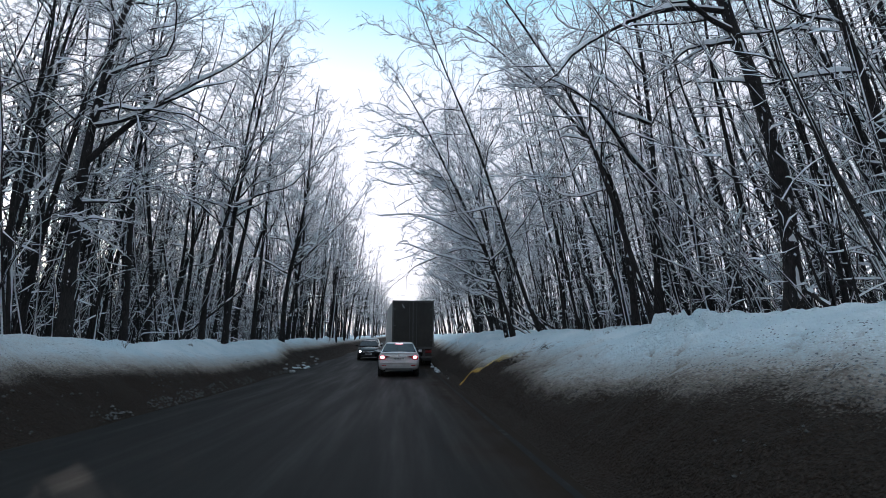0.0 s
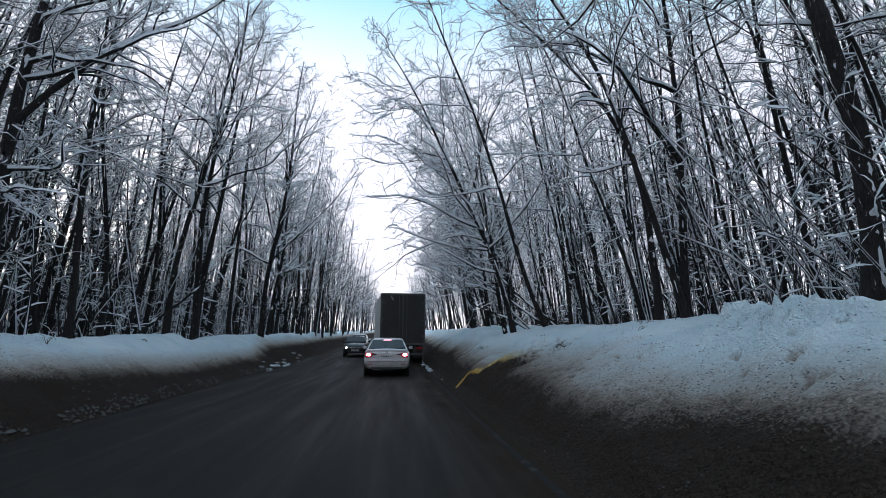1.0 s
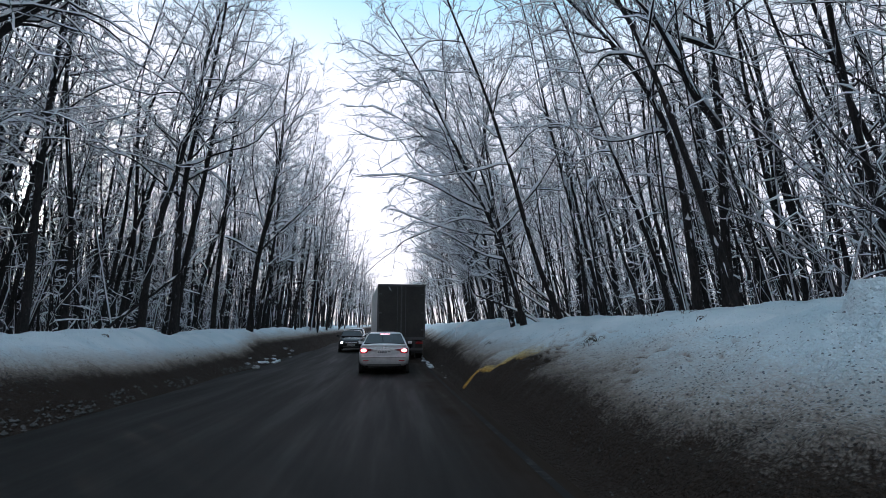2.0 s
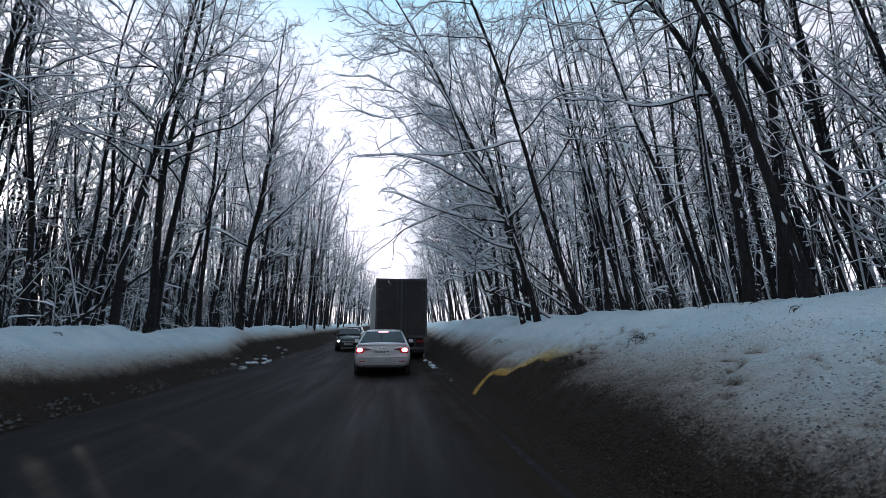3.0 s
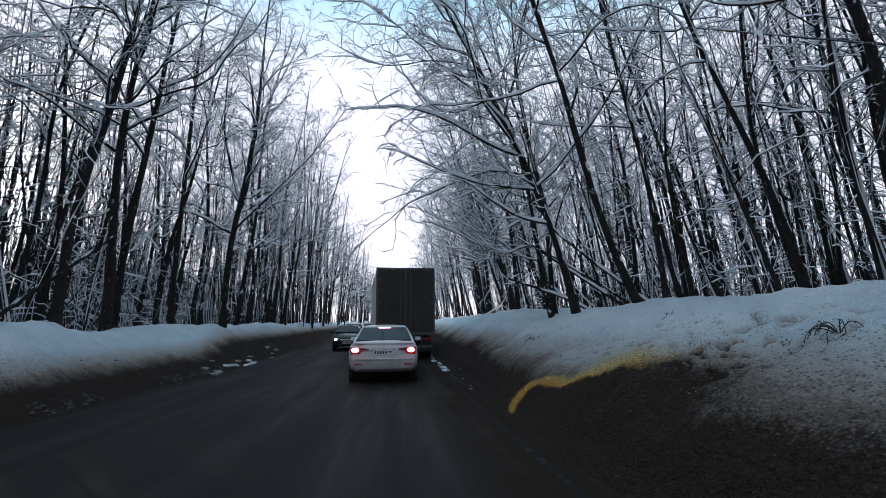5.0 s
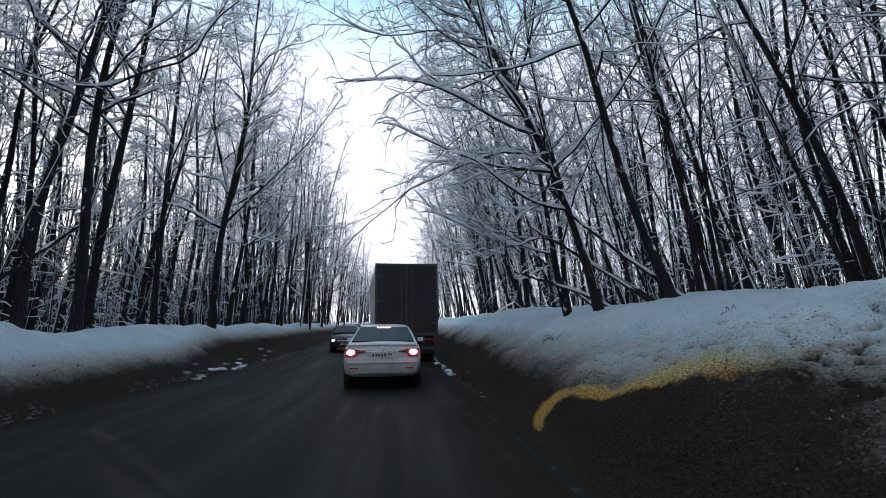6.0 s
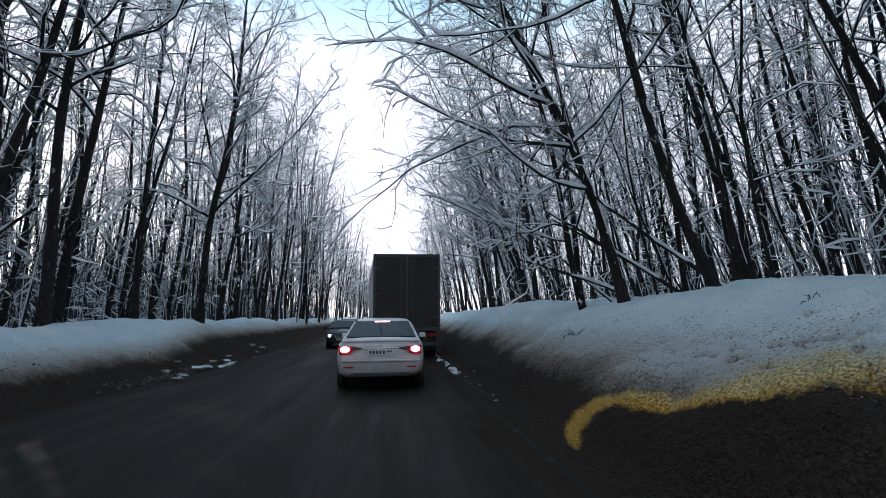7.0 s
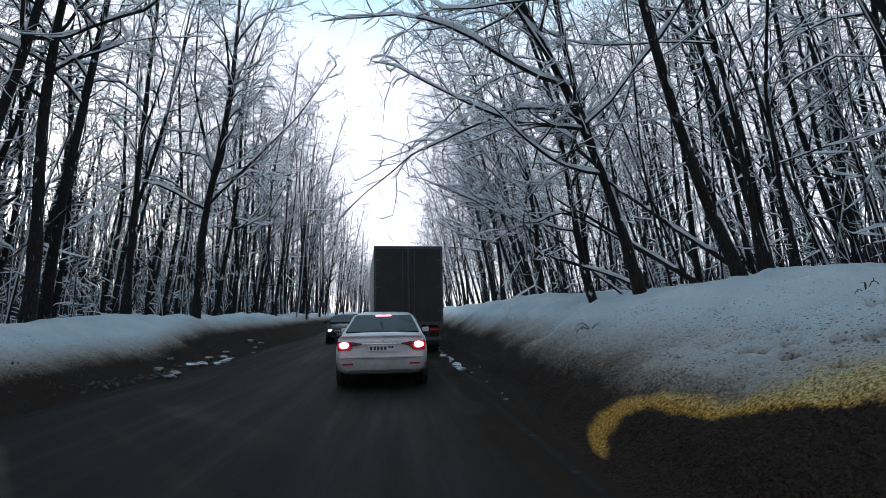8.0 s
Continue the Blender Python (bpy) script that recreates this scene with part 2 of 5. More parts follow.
# ---- mesh helpers ----
def mesh_from(name, verts, faces, mats, smooth=True, index=None):
    """A mesh from an array of places and one of quads or triangles."""
    me = bpy.data.meshes.new(name)
    faces = np.asarray(faces, dtype=np.int32)
    k = faces.shape[1]
    me.vertices.add(len(verts))
    me.vertices.foreach_set("co", np.asarray(verts, dtype=np.float32).ravel())
    me.loops.add(faces.size)
    me.loops.foreach_set("vertex_index", faces.ravel())
    me.polygons.add(len(faces))
    me.polygons.foreach_set("loop_start", np.arange(0, faces.size, k, dtype=np.int32))
    me.polygons.foreach_set("use_smooth", np.full(len(faces), smooth))
    for m in mats:
        me.materials.append(m)
    if index is not None:
        me.polygons.foreach_set("material_index", np.asarray(index, dtype=np.int32))
    me.update(calc_edges=True)
    return me


def grid_faces(rows, cols):
    a = (np.arange(rows - 1)[:, None] * cols + np.arange(cols - 1)[None, :]).ravel()
    return np.stack([a, a + 1, a + cols + 1, a + cols], 1)


def steps(*spans):
    """Places along a line: (from, to, step) spans end to end."""
    out = [np.arange(a, b, s) for a, b, s in spans]
    return np.concatenate(out + [np.array([spans[-1][1]])])


# ---- ground, road, banks ----
def ground_noise(x, y):
    return 0.10 * fbm(x, y, 5.0, 3, 3)


def rise(y):
    """The road climbs gently ahead."""
    y = np.minimum(np.asarray(y, float), 420)
    return 0.03 * 4.0 * np.log1p(np.exp((y - 24) / 4.0))


def right_edge(y):
    return 1.78 + 0.10 * field(y, 0 * y, 6.0, 2) + np.clip((np.asarray(y, float) - 30) * 0.012, 0, 0.6)


def left_edge(y):
    y = np.asarray(y, float)
    return -4.95 - 0.85 * np.clip((y - 8) / 14, 0, 1) + 0.15 * field(y, 0 * y, 5.0, 9)


R_S = (-0.25, 0, 0.2, 0.38, 0.9, 1.7, 2.6, 3.3, 4.2, 6.5, 20, 90)
R_Z = (-0.10, -0.01, 0.07, 0.27, 0.64, 1.05, 1.44, 1.66, 1.80, 2.02, 2.5, 3.1)
L_S = (-0.25, 0, 0.2, 0.6, 1.1, 1.6, 2.2, 2.9, 4.0, 8.0, 30, 90)
L_Z = (-0.10, -0.01, 0.10, 0.38, 0.78, 1.14, 1.36, 1.42, 1.22, 1.15, 1.2, 1.5)


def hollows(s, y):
    """Dark pockets between the broken blocks thrown on the crest, their shade also painted in."""
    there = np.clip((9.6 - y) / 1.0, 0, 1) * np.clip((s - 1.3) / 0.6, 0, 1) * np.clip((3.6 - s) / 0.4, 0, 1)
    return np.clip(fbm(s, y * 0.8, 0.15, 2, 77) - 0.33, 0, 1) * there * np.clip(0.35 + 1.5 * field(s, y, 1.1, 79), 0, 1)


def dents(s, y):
    """Pits in the ploughed face, in drifts, longer along the road than high, their shade also painted in."""
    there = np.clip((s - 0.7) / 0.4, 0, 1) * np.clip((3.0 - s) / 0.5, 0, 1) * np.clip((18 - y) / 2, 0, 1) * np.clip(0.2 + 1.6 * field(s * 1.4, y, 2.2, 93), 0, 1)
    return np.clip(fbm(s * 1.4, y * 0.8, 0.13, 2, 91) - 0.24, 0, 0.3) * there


def shelf(s, y):
    """A broken slab of snow that juts from the face, painted paler as sunlit."""
    return np.exp(-(((y - 21.2) + 0.7 * (s - 1.9)) / 0.25) ** 2 - ((s - 1.9) / 0.6) ** 2)


def right_z(s, y):
    far = np.clip((y - 34) / 20, 0, 1)
    z = np.interp(s, R_S, R_Z)
    lumps = 0.30 * fbm(s, y, 3.2, 3, 20) + 0.10 * fbm(s, y, 0.7, 3, 26) + 0.055 * fbm(s, y, 0.2, 3, 31)
    lumps = lumps + 0.05 * np.abs(fbm(s, y, 0.22, 2, 43)) * np.clip(0.5 + fbm(s, y, 1.8, 2, 47), 0, 1)
    near = np.clip(s / 0.7, 0, 1) * (1 - 0.65 * np.clip((s - 4.5) / 4, 0, 1))
    block = np.clip((8.35 - y) / 0.22, 0, 1) * np.clip((y - 5.2) / 1.6, 0, 1) * np.exp(-((s - 2.55) / 0.55) ** 2)
    clump = block * (0.03 + 0.36 * np.abs(fbm(s, y, 0.30, 3, 71)) + 0.12 * field(s, y, 0.14, 73)) - 0.10 * np.clip((11 - y) / 4, 0, 1) * np.clip((s - 1.5) / 1.5, 0, 1)
    holes = hollows(s, y)
    clump = clump - 0.6 * holes - 0.45 * dents(s, y)
    ridge = 0.16 * np.clip(1 - np.abs(s - 3.0) / 1.2, 0, 1) * (0.4 + 0.6 * field(y, 0 * y, 2.3, 33))
    cuts = 0.17 * np.clip((y - 17) / 6, 0, 1) * np.abs(field(y * 0.9 - s * 0.9, s * 0.12, 0.9, 37)) * np.clip(s / 0.8, 0, 1) * np.clip((4 - s) / 1.5, 0, 1)
    ledge = 0.20 * shelf(s, y)
    high = np.clip((s - 0.9) / 1.6, 0, 1) * (1 - 0.7 * np.clip((s - 4) / 4, 0, 1))
    z = z + high * (0.24 * np.clip((y - 22) / 6, 0, 1) - 0.20 * np.exp(-((y - 12.2) / 2.0) ** 2) + 0.10 * np.exp(-((y - 15.6) / 1.3) ** 2))
    return z * (1 - 0.12 * far) + cuts + ledge + near * lumps + ridge + clump


def left_z(s, y):
    z = np.interp(s, L_S, L_Z)
    lumps = 0.26 * fbm(s, y, 2.4, 3, 50) + 0.12 * fbm(s, y, 0.8, 3, 55) + 0.03 * fbm(s, y, 0.2, 3, 61)
    near = np.clip(s / 0.8, 0, 1) * (1 - 0.5 * np.clip((s - 4) / 4, 0, 1))
    knobs = (0.22 * np.clip(field(y, 0 * y, 1.1, 66) + 0.1, 0, 1) + 0.10 * np.clip(field(y, s, 0.5, 67), 0, 1)) * np.clip(1 - np.abs(s - 2.3) / 0.75, 0, 1)
    return z + near * lumps + knobs


def ground_at(x, y):
    r, q = float(right_edge(np.array([y]))[0]), float(left_edge(np.array([y]))[0])
    if x > r:
        return float(right_z(np.array([x - r]), np.array([y]))[0] + rise(y))
    if x < q:
        return float(left_z(np.array([q - x]), np.array([y]))[0] + rise(y))
    return float(rise(y))


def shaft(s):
    """Where the painted sunlit streak lies along the road, by its height up the bank."""
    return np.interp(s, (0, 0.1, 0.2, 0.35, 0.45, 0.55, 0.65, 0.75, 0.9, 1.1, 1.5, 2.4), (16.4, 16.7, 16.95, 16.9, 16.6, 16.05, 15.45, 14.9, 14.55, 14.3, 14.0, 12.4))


def bank(name, side, edge, height, ss, ys, label):
    Y, S = np.meshgrid(ys, ss, indexing="ij")
    X = edge(Y) + side * S
    Z = height(S, Y)
    verts = np.stack([X, Y, Z + rise(Y)], -1).reshape(-1, 3)
    faces = grid_faces(len(ys), len(ss))
    if side < 0:
        faces = faces[:, ::-1]
    ob = new(name, mesh_from(name, verts, faces, [BANK]))
    dirt_and_shade = np.clip((1.38 - Z * 1.04) if side > 0 else (1.38 - Z / 0.74), -0.2, 1.25)
    if side > 0:
        # the hollows get their shade through the base colour here
        dirt_and_shade = dirt_and_shade + 0.30 * np.clip((Y - 19) / 8, 0, 1) * np.clip(1 - S / 4.0, 0, 1) + 2.2 * hollows(S, Y)
        dirt_and_shade = dirt_and_shade + 0.30 * np.clip((7.0 - Y) / 3, 0, 1) * np.clip((2.4 - S) / 1.0, 0, 1) - 0.08 * np.clip((Y - 6) / 2, 0, 1) * np.clip((9.5 - Y) / 1.5, 0, 1) + 0.10 * np.clip((Y - 9) / 1.5, 0, 1) * np.clip((14 - Y) / 2, 0, 1)
        line = shaft(S)
        there = np.clip((Y - 11.5) / 1.5, 0, 1) * np.clip((18.0 - Y) / 1.0, 0, 1) * np.clip((1.7 - S) / 0.6, 0, 1)
        dirt_and_shade = dirt_and_shade + there * (0.34 * np.clip((line - Y) / 0.4, 0, 1) * np.clip((2.8 - (line - Y)) / 1.8, 0, 1) - 0.10 * np.clip((Y - line) / 0.5, 0, 1))
        # shade painted into the dents; the shelf paled with painted sunlight
        dirt_and_shade = dirt_and_shade + 2.4 * dents(S, Y) - 0.6 * shelf(S, Y)
        dirt_and_shade = dirt_and_shade + 0.30 * np.clip((Y - 18) / 6, 0, 1) * np.clip((3.2 - S) / 1.5, 0, 1) * (np.abs(field(Y * 0.9 - S * 0.9, S * 0.12, 0.9, 37)) - 0.4)
    else:
        dirt_and_shade = dirt_and_shade + 0.42 * np.clip((17 - Y) / 8, 0, 1) + 0.5 * np.clip((Y - 26) / 5, 0, 1) * np.clip((2.6 - S) / 1.0, 0, 1)
    dirt_and_shade = np.where(S > 6, -0.5, dirt_and_shade)
    a = ob.data.attributes.new("dirt_and_shade", "FLOAT", "POINT")
    a.data.foreach_set("value", dirt_and_shade.ravel().astype(np.float32))
    # one ochre streak of sunlight, painted in, that climbs the face from the road's edge
    sunlit = np.zeros_like(Z)
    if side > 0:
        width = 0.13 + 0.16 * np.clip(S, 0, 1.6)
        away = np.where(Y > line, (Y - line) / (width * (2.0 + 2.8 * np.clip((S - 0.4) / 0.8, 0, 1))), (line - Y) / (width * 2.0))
        sunlit = np.clip(1.3 - away, 0, 1) * np.clip(1.6 - S / 1.2, 0, 1) * np.clip(S / 0.08, 0, 1)
    a = ob.data.attributes.new("sunlit", "FLOAT", "POINT")
    a.data.foreach_set("value", sunlit.ravel().astype(np.float32))
    return tagged(ob, label, "snow bank", kind="structure")


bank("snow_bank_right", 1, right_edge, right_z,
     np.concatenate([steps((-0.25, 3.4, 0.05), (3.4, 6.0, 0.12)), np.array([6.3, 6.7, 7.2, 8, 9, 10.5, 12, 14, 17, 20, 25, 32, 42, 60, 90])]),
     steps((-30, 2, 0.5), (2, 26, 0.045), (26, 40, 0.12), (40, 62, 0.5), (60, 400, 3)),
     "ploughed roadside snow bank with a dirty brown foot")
bank("snow_bank_left", -1, left_edge, left_z,
     np.concatenate([steps((-0.18, 4.5, 0.09)), np.array([4.8, 5.2, 6, 7, 8, 10, 12, 15, 20, 26, 34, 44, 60, 90])]),
     steps((-30, 4, 0.5), (4, 45, 0.12), (45, 80, 0.5), (80, 400, 3)),
     "low ploughed snow bank with a grimy foot")

def road_z(x, y):
    return -0.012 * (np.cos((x + 0.3) * 2 * math.pi / 1.75) > 0.3) + 0.012 * fbm(x, y, 1.6, 3, 80) - 0.02 + rise(y)


ys = steps((-40, 40, 0.8), (40, 420, 5))
xs = np.linspace(-9, 5, 57)
Y, X = np.meshgrid(ys, xs, indexing="ij")
road = new("road", mesh_from("road", np.stack([X, Y, road_z(X, Y)], -1).reshape(-1, 3), grid_faces(len(ys), len(xs)), [ASPHALT]))
tagged(road, "dark wet grimy asphalt road with slush smears", "road", kind="structure")
g = np.array([-2500, -800, -300, -90, 90, 300, 800, 2500.0])
gy = np.array([-2500, -800, -200, -30, 10, 20, 25, 30, 40, 60, 420, 800, 2500.0])
Y, X = np.meshgrid(gy, g, indexing="ij")
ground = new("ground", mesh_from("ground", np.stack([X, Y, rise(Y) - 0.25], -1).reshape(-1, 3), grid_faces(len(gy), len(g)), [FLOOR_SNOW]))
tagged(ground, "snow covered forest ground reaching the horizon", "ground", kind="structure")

# ---- trees ----
def unit(v):
    return v / np.maximum(np.linalg.norm(v, axis=-1, keepdims=True), 1e-9)


def sweep(rng, start, way, length, n, wander, lift, sag, curl=0.0):
    """Paths of n+1 places each: they wander, bow one way and back (curl), turn up (lift) near the base and down (sag) at the tip."""
    count = len(start)
    P = np.zeros((count, n + 1, 3))
    P[:, 0] = start
    d = unit(way.copy())
    bow, turn = rng.normal(size=(count, 3)) * curl, rng.uniform(0, 6.28, (count, 1))
    for i in range(n):
        t = i / n
        d = d + wander * rng.normal(size=(count, 3)) + bow * np.sin(turn + 4.5 * t)
        d[:, 2] += lift * (1 - t) - sag * t
        d = unit(d)
        P[:, i + 1] = P[:, i] + d * (length / n)[:, None]
    return P


def closer(P, R, k):
    """The same paths with k steps for each one."""
    n = R.shape[1]
    at = np.linspace(0, n - 1, (n - 1) * k + 1)
    i = np.minimum(at.astype(int), n - 2)
    f = at - i
    return P[:, i] * (1 - f)[None, :, None] + P[:, i + 1] * f[None, :, None], R[:, i] * (1 - f) + R[:, i + 1] * f


def axes_of(P):
    T = unit(np.gradient(P, axis=1))
    side = np.stack([T[..., 1], -T[..., 0], np.zeros_like(T[..., 0])], -1)
    flat = np.linalg.norm(side, axis=-1, keepdims=True)
    side = np.where(flat > 0.02, side / np.maximum(flat, 1e-6), np.array([1.0, 0, 0]))
    up = np.cross(side, T)
    up = np.where(up[..., 2:3] < 0, -up, up)
    return T, side, up, flat[..., 0]


def tubes(P, R, sides, top=True):
    """Tubes round paths P (count, n, 3) of radii R: places and quads."""
    count, n = R.shape
    T, side, up, flat = axes_of(P)
    a = np.arange(sides) * 2 * math.pi / sides - math.pi / 2
    ring = np.cos(a)[:, None] * side[:, :, None, :] + np.sin(a)[:, None] * up[:, :, None, :]
    V = (P[:, :, None, :] + ring * R[:, :, None, None]).reshape(-1, 3)
    c, i, k = np.meshgrid(np.arange(count), np.arange(n - 1), np.arange(sides), indexing="ij")
    b = (c * n + i) * sides
    k2 = (k + 1) % sides
    F = np.stack([b + k, b + k2, b + sides + k2, b + sides + k], -1).reshape(-1, 4)
    if not top:                       # the upper face lies under the snow
        F = F[(k != 1).reshape(-1)]
    return V, F


def snow_caps(rng, P, R, depth, profile=3, patchy=0.5, cover=0.25, tip=0.35):
    """Snow lying along the upper side of paths, thicker where they run level."""
    count, n = R.shape
    T, side, up, flat = axes_of(P)
    patch = np.clip(1 - patchy + patchy * 1.6 * rng.normal(size=(count, n)), 0.0, 1.6)
    h = (0.4 * depth + 0.6 * np.minimum(depth, R * 2.2)) * np.clip((flat - cover) / (0.75 - cover), 0, 1) * patch
    h[:, 0] *= 0.6
    h[:, -1] *= tip
    w = R * 0.96 + 0.20 * h
    if profile == 3:
        offs = ((-1.0, 0.1, 0.0), (0.0, 0.55, 1.0), (1.0, 0.1, 0.0))
    else:
        offs = ((-0.95, 0.0, 0.0), (-0.9, 0.45, 0.55), (0.0, 0.85, 1.0), (0.9, 0.45, 0.55), (0.95, 0.0, 0.0))
    lay = []
    for s, u, q in offs:
        lay.append(P + side * (s * w * (h > 0.004))[..., None] + up * (u * R + q * h - (h <= 0.004) * R * 0.5)[..., None])
    k = len(offs)
    V = np.stack(lay, 2).reshape(-1, 3)
    c, i, j = np.meshgrid(np.arange(count), np.arange(n - 1), np.arange(k - 1), indexing="ij")
    b = (c * n + i) * k
    F = np.stack([b + j, b + j + 1, b + k + j + 1, b + k + j], -1).reshape(-1, 4)
    live = ((h[:, :-1] > 0.004) | (h[:, 1:] > 0.004))[:, :, None].repeat(k - 1, 2).reshape(-1)
    return V, F[live]


def plaster(rng, P, R, share=0.5, thick=0.03):
    """Snow stuck to upright stems in ragged patches, on the side chosen to face the camera."""
    count, n = R.shape
    a = np.radians(-105 + 42 * rng.normal(size=count))[:, None]
    d = np.stack([np.cos(a), np.sin(a), 0 * a], -1)
    e = np.stack([-np.sin(a), np.cos(a), 0 * a], -1)
    on = rng.rand(count, n)
    on = (on + np.roll(on, 1, 1) + np.roll(on, 2, 1)) / 3 > 1 - (share * 0.55) ** 0.55
    wide = R * rng.uniform(0.3, 0.85, (count, n)) * on
    h = thick * rng.uniform(0.3, 1.0, (count, n)) * on - 0.25 * R * ~on
    lay = [P + e * (q * wide)[..., None] + d * (R * u + v * h)[..., None] for q, u, v in ((-1, 0.55, 0.3), (0, 0.98, 1), (1, 0.55, 0.3))]
    V = np.stack(lay, 2).reshape(-1, 3)
    c, i, j = np.meshgrid(np.arange(count), np.arange(n - 1), np.arange(2), indexing="ij")
    b = (c * n + i) * 3
    F = np.stack([b + j, b + j + 1, b + 3 + j + 1, b + 3 + j], -1).reshape(-1, 4)
    live = (on[:, :-1] | on[:, 1:])[:, :, None].repeat(2, 2).reshape(-1)
    return V, F[live]


def joined(chunks):
    V, F, base = [], [], 0
    for v, f in chunks:
        V.append(v)
        F.append(f + base)
        base += len(v)
    return np.concatenate(V), np.concatenate(F)


def offshoots(rng, P, R, per, first, angle, spread, reach, thin):
    """Starts, ways, lengths and radii of per side shoots on each path, from the fraction first outwards."""
    count, n = R.shape
    t = first + (0.97 - first) * (np.arange(per)[None, :] + rng.rand(count, per)) / per
    at = t * (n - 1)
    i = np.minimum(at.astype(int), n - 2)
    f = (at - i)[..., None]
    c = np.arange(count)[:, None]
    start = P[c, i] * (1 - f) + P[c, i + 1] * f
    T = unit(P[c, i + 1] - P[c, i])
    r = R[c, i] * (1 - f[..., 0]) + R[c, i + 1] * f[..., 0]
    rand = rng.normal(size=T.shape)
    across = unit(rand - T * (rand * T).sum(-1, keepdims=True))
    a = np.radians(angle + spread * rng.normal(size=t.shape))[..., None]
    way = T * np.cos(a) + across * np.sin(a)
    total = np.linalg.norm(np.diff(P, axis=1), axis=-1).sum(1)[:, None]
    length = total * reach * (1.15 - 0.75 * t) * (0.6 + 0.8 * rng.rand(count, per))
    flat = lambda z: z.reshape(-1, *z.shape[2:])
    return flat(start), flat(way), flat(length), flat(np.maximum(r * thin, 0.004))


def taper(r0, n, tip):
    return r0[:, None] * (1 - (1 - tip) * np.linspace(0, 1, n + 1)[None, :] ** 0.9)


def tree(seed, height=18.0, girth=0.17, lean=6.0, bend=8.0, fall=0.0, first=0.28, limbs=14, reach=0.30,
         gather=0.0, rich=0.85, snowy=1.0, low_limbs=0, sides=9, along=0.0, up=0.12, split=True, boughs=(), stems=(), kink=1.6):
    """Parts of a leafless tree as (name, mesh, its parts, kind): it stands at the origin and leans towards -x by lean degrees
    at the foot and lean + bend at the top, fall degrees towards +y. gather pulls the limbs towards -x, along towards +y.
    stems are great forks (where, way, length, radius), boughs single limbs under thick snow."""
    rng = np.random.RandomState(seed)
    n, ls, bs = (28, 10, 6) if split else (14, 6, 3)
    t = np.linspace(0, 1, n + 1)
    a = np.radians(lean + bend * t)
    wig = np.cumsum(rng.normal(size=(n + 1, 2)) * 0.016 * (28 / n) ** 0.5, axis=0)
    ph = rng.uniform(0, 6.28, 2)
    wig = wig + 0.05 * kink * np.sin(t[:, None] * np.array([9.0, 7.5]) + ph)
    step = height / n
    P = np.zeros((1, n + 1, 3))
    for i in range(n):
        d = Vector((-math.sin(a[i]) + wig[i, 0], math.sin(radians(fall)) + wig[i, 1], math.cos(a[i]))).normalized()
        P[0, i + 1] = P[0, i] + np.array(d) * step
    R = (girth * (1 - 0.86 * t ** 0.85) * (1 + 0.3 * np.exp(-t * height / 0.5)))[None, :]
    R = R * (1 + 0.05 * rng.normal(size=R.shape))
    P[:, 0] -= (P[:, 1] - P[:, 0]) * (0.5 / step)
    trunks, radii = [P], [R]
    for at, way, ln, r in stems:
        trunks.append(sweep(rng, P[:, int(at * n)], np.array([way], float), np.array([ln]), 14, 0.035, 0.05, 0.0, 0.05))
        radii.append(taper(np.array([r]), 14, 0.15))
    limbs_P, limbs_R = [], []
    for Pt, Rt in zip(trunks, radii):
        s, w, ln, r = offshoots(rng, Pt, Rt, limbs if Pt is P or not stems else max(6, limbs * 2 // 3), first if Pt is P else 0.15, 57, 17, reach * (1 if Pt is P else 1.3), 0.52)
        w[:, 0] -= gather * rng.rand(len(w))
        w[:, 1] += along
        w[:, 2] += up
        limbs_P.append(sweep(rng, s, w, ln, ls, 0.19, 0.10, 0.11, 0.17))
        limbs_R.append(taper(r * 0.9, ls, 0.14))
    if low_limbs:
        s, w, ln, r = offshoots(rng, P[:, :n * 3 // 5], R[:, :n * 3 // 5], low_limbs, 0.3, 74, 9, 0.36, 0.42)
        w[:, 0] -= gather + math.copysign(0.3, gather)
        w[:, 1] += along
        limbs_P.append(sweep(rng, s, w, ln * (0.7 + 0.5 * rng.rand(len(ln))), ls, 0.15, 0.10, 0.16, 0.14))
        limbs_R.append(taper(r * 0.9, ls, 0.14))
    heavy = []
    for at, way, ln, r in boughs:             # great limbs under a thick ridge of snow
        Pb = sweep(rng, P[:, int(at * n)], np.array([way], float), np.array([ln]), ls, 0.10, 0.03, 0.06, 0.09)
        heavy.append(sum(len(q) for q in limbs_P))
        limbs_P.append(Pb)
        limbs_R.append(taper(np.array([r]), ls, 0.1))
    out = []

    def add(name, chunks, mat, kind=""):
        v, f = joined(chunks)
        if len(f):
            out.append((name, mesh_from(name, v, f, [mat]), [], kind))

    def stuck(Pt, Rt, share):
        return plaster(rng, *(closer(Pt, Rt, 4) if split else (Pt, Rt)), share if split else share * 0.7)

    add("trunk", [tubes(P, R, sides)], BARK)
    add("trunk_snow", [snow_caps(rng, P, R, 0.06 * snowy, 5, 1.1, 0.10), stuck(P, R, 0.22)], SNOW, "stuff")
    for Pt, Rt in zip(trunks[1:], radii[1:]):
        for i in range(len(Pt)):
            add("stem", [tubes(Pt[i:i + 1], Rt[i:i + 1], 7)], BARK)
        add("stem_snow", [snow_caps(rng, Pt, Rt, 0.12 * snowy, 5, 0.6, 0.16), stuck(Pt, Rt, 0.2)], SNOW, "stuff")
    L, LR = np.concatenate(limbs_P), np.concatenate(limbs_R)
    if split:
        for i in range(len(L)):
            v, f = tubes(L[i:i + 1], LR[i:i + 1], 5)
            sub = []
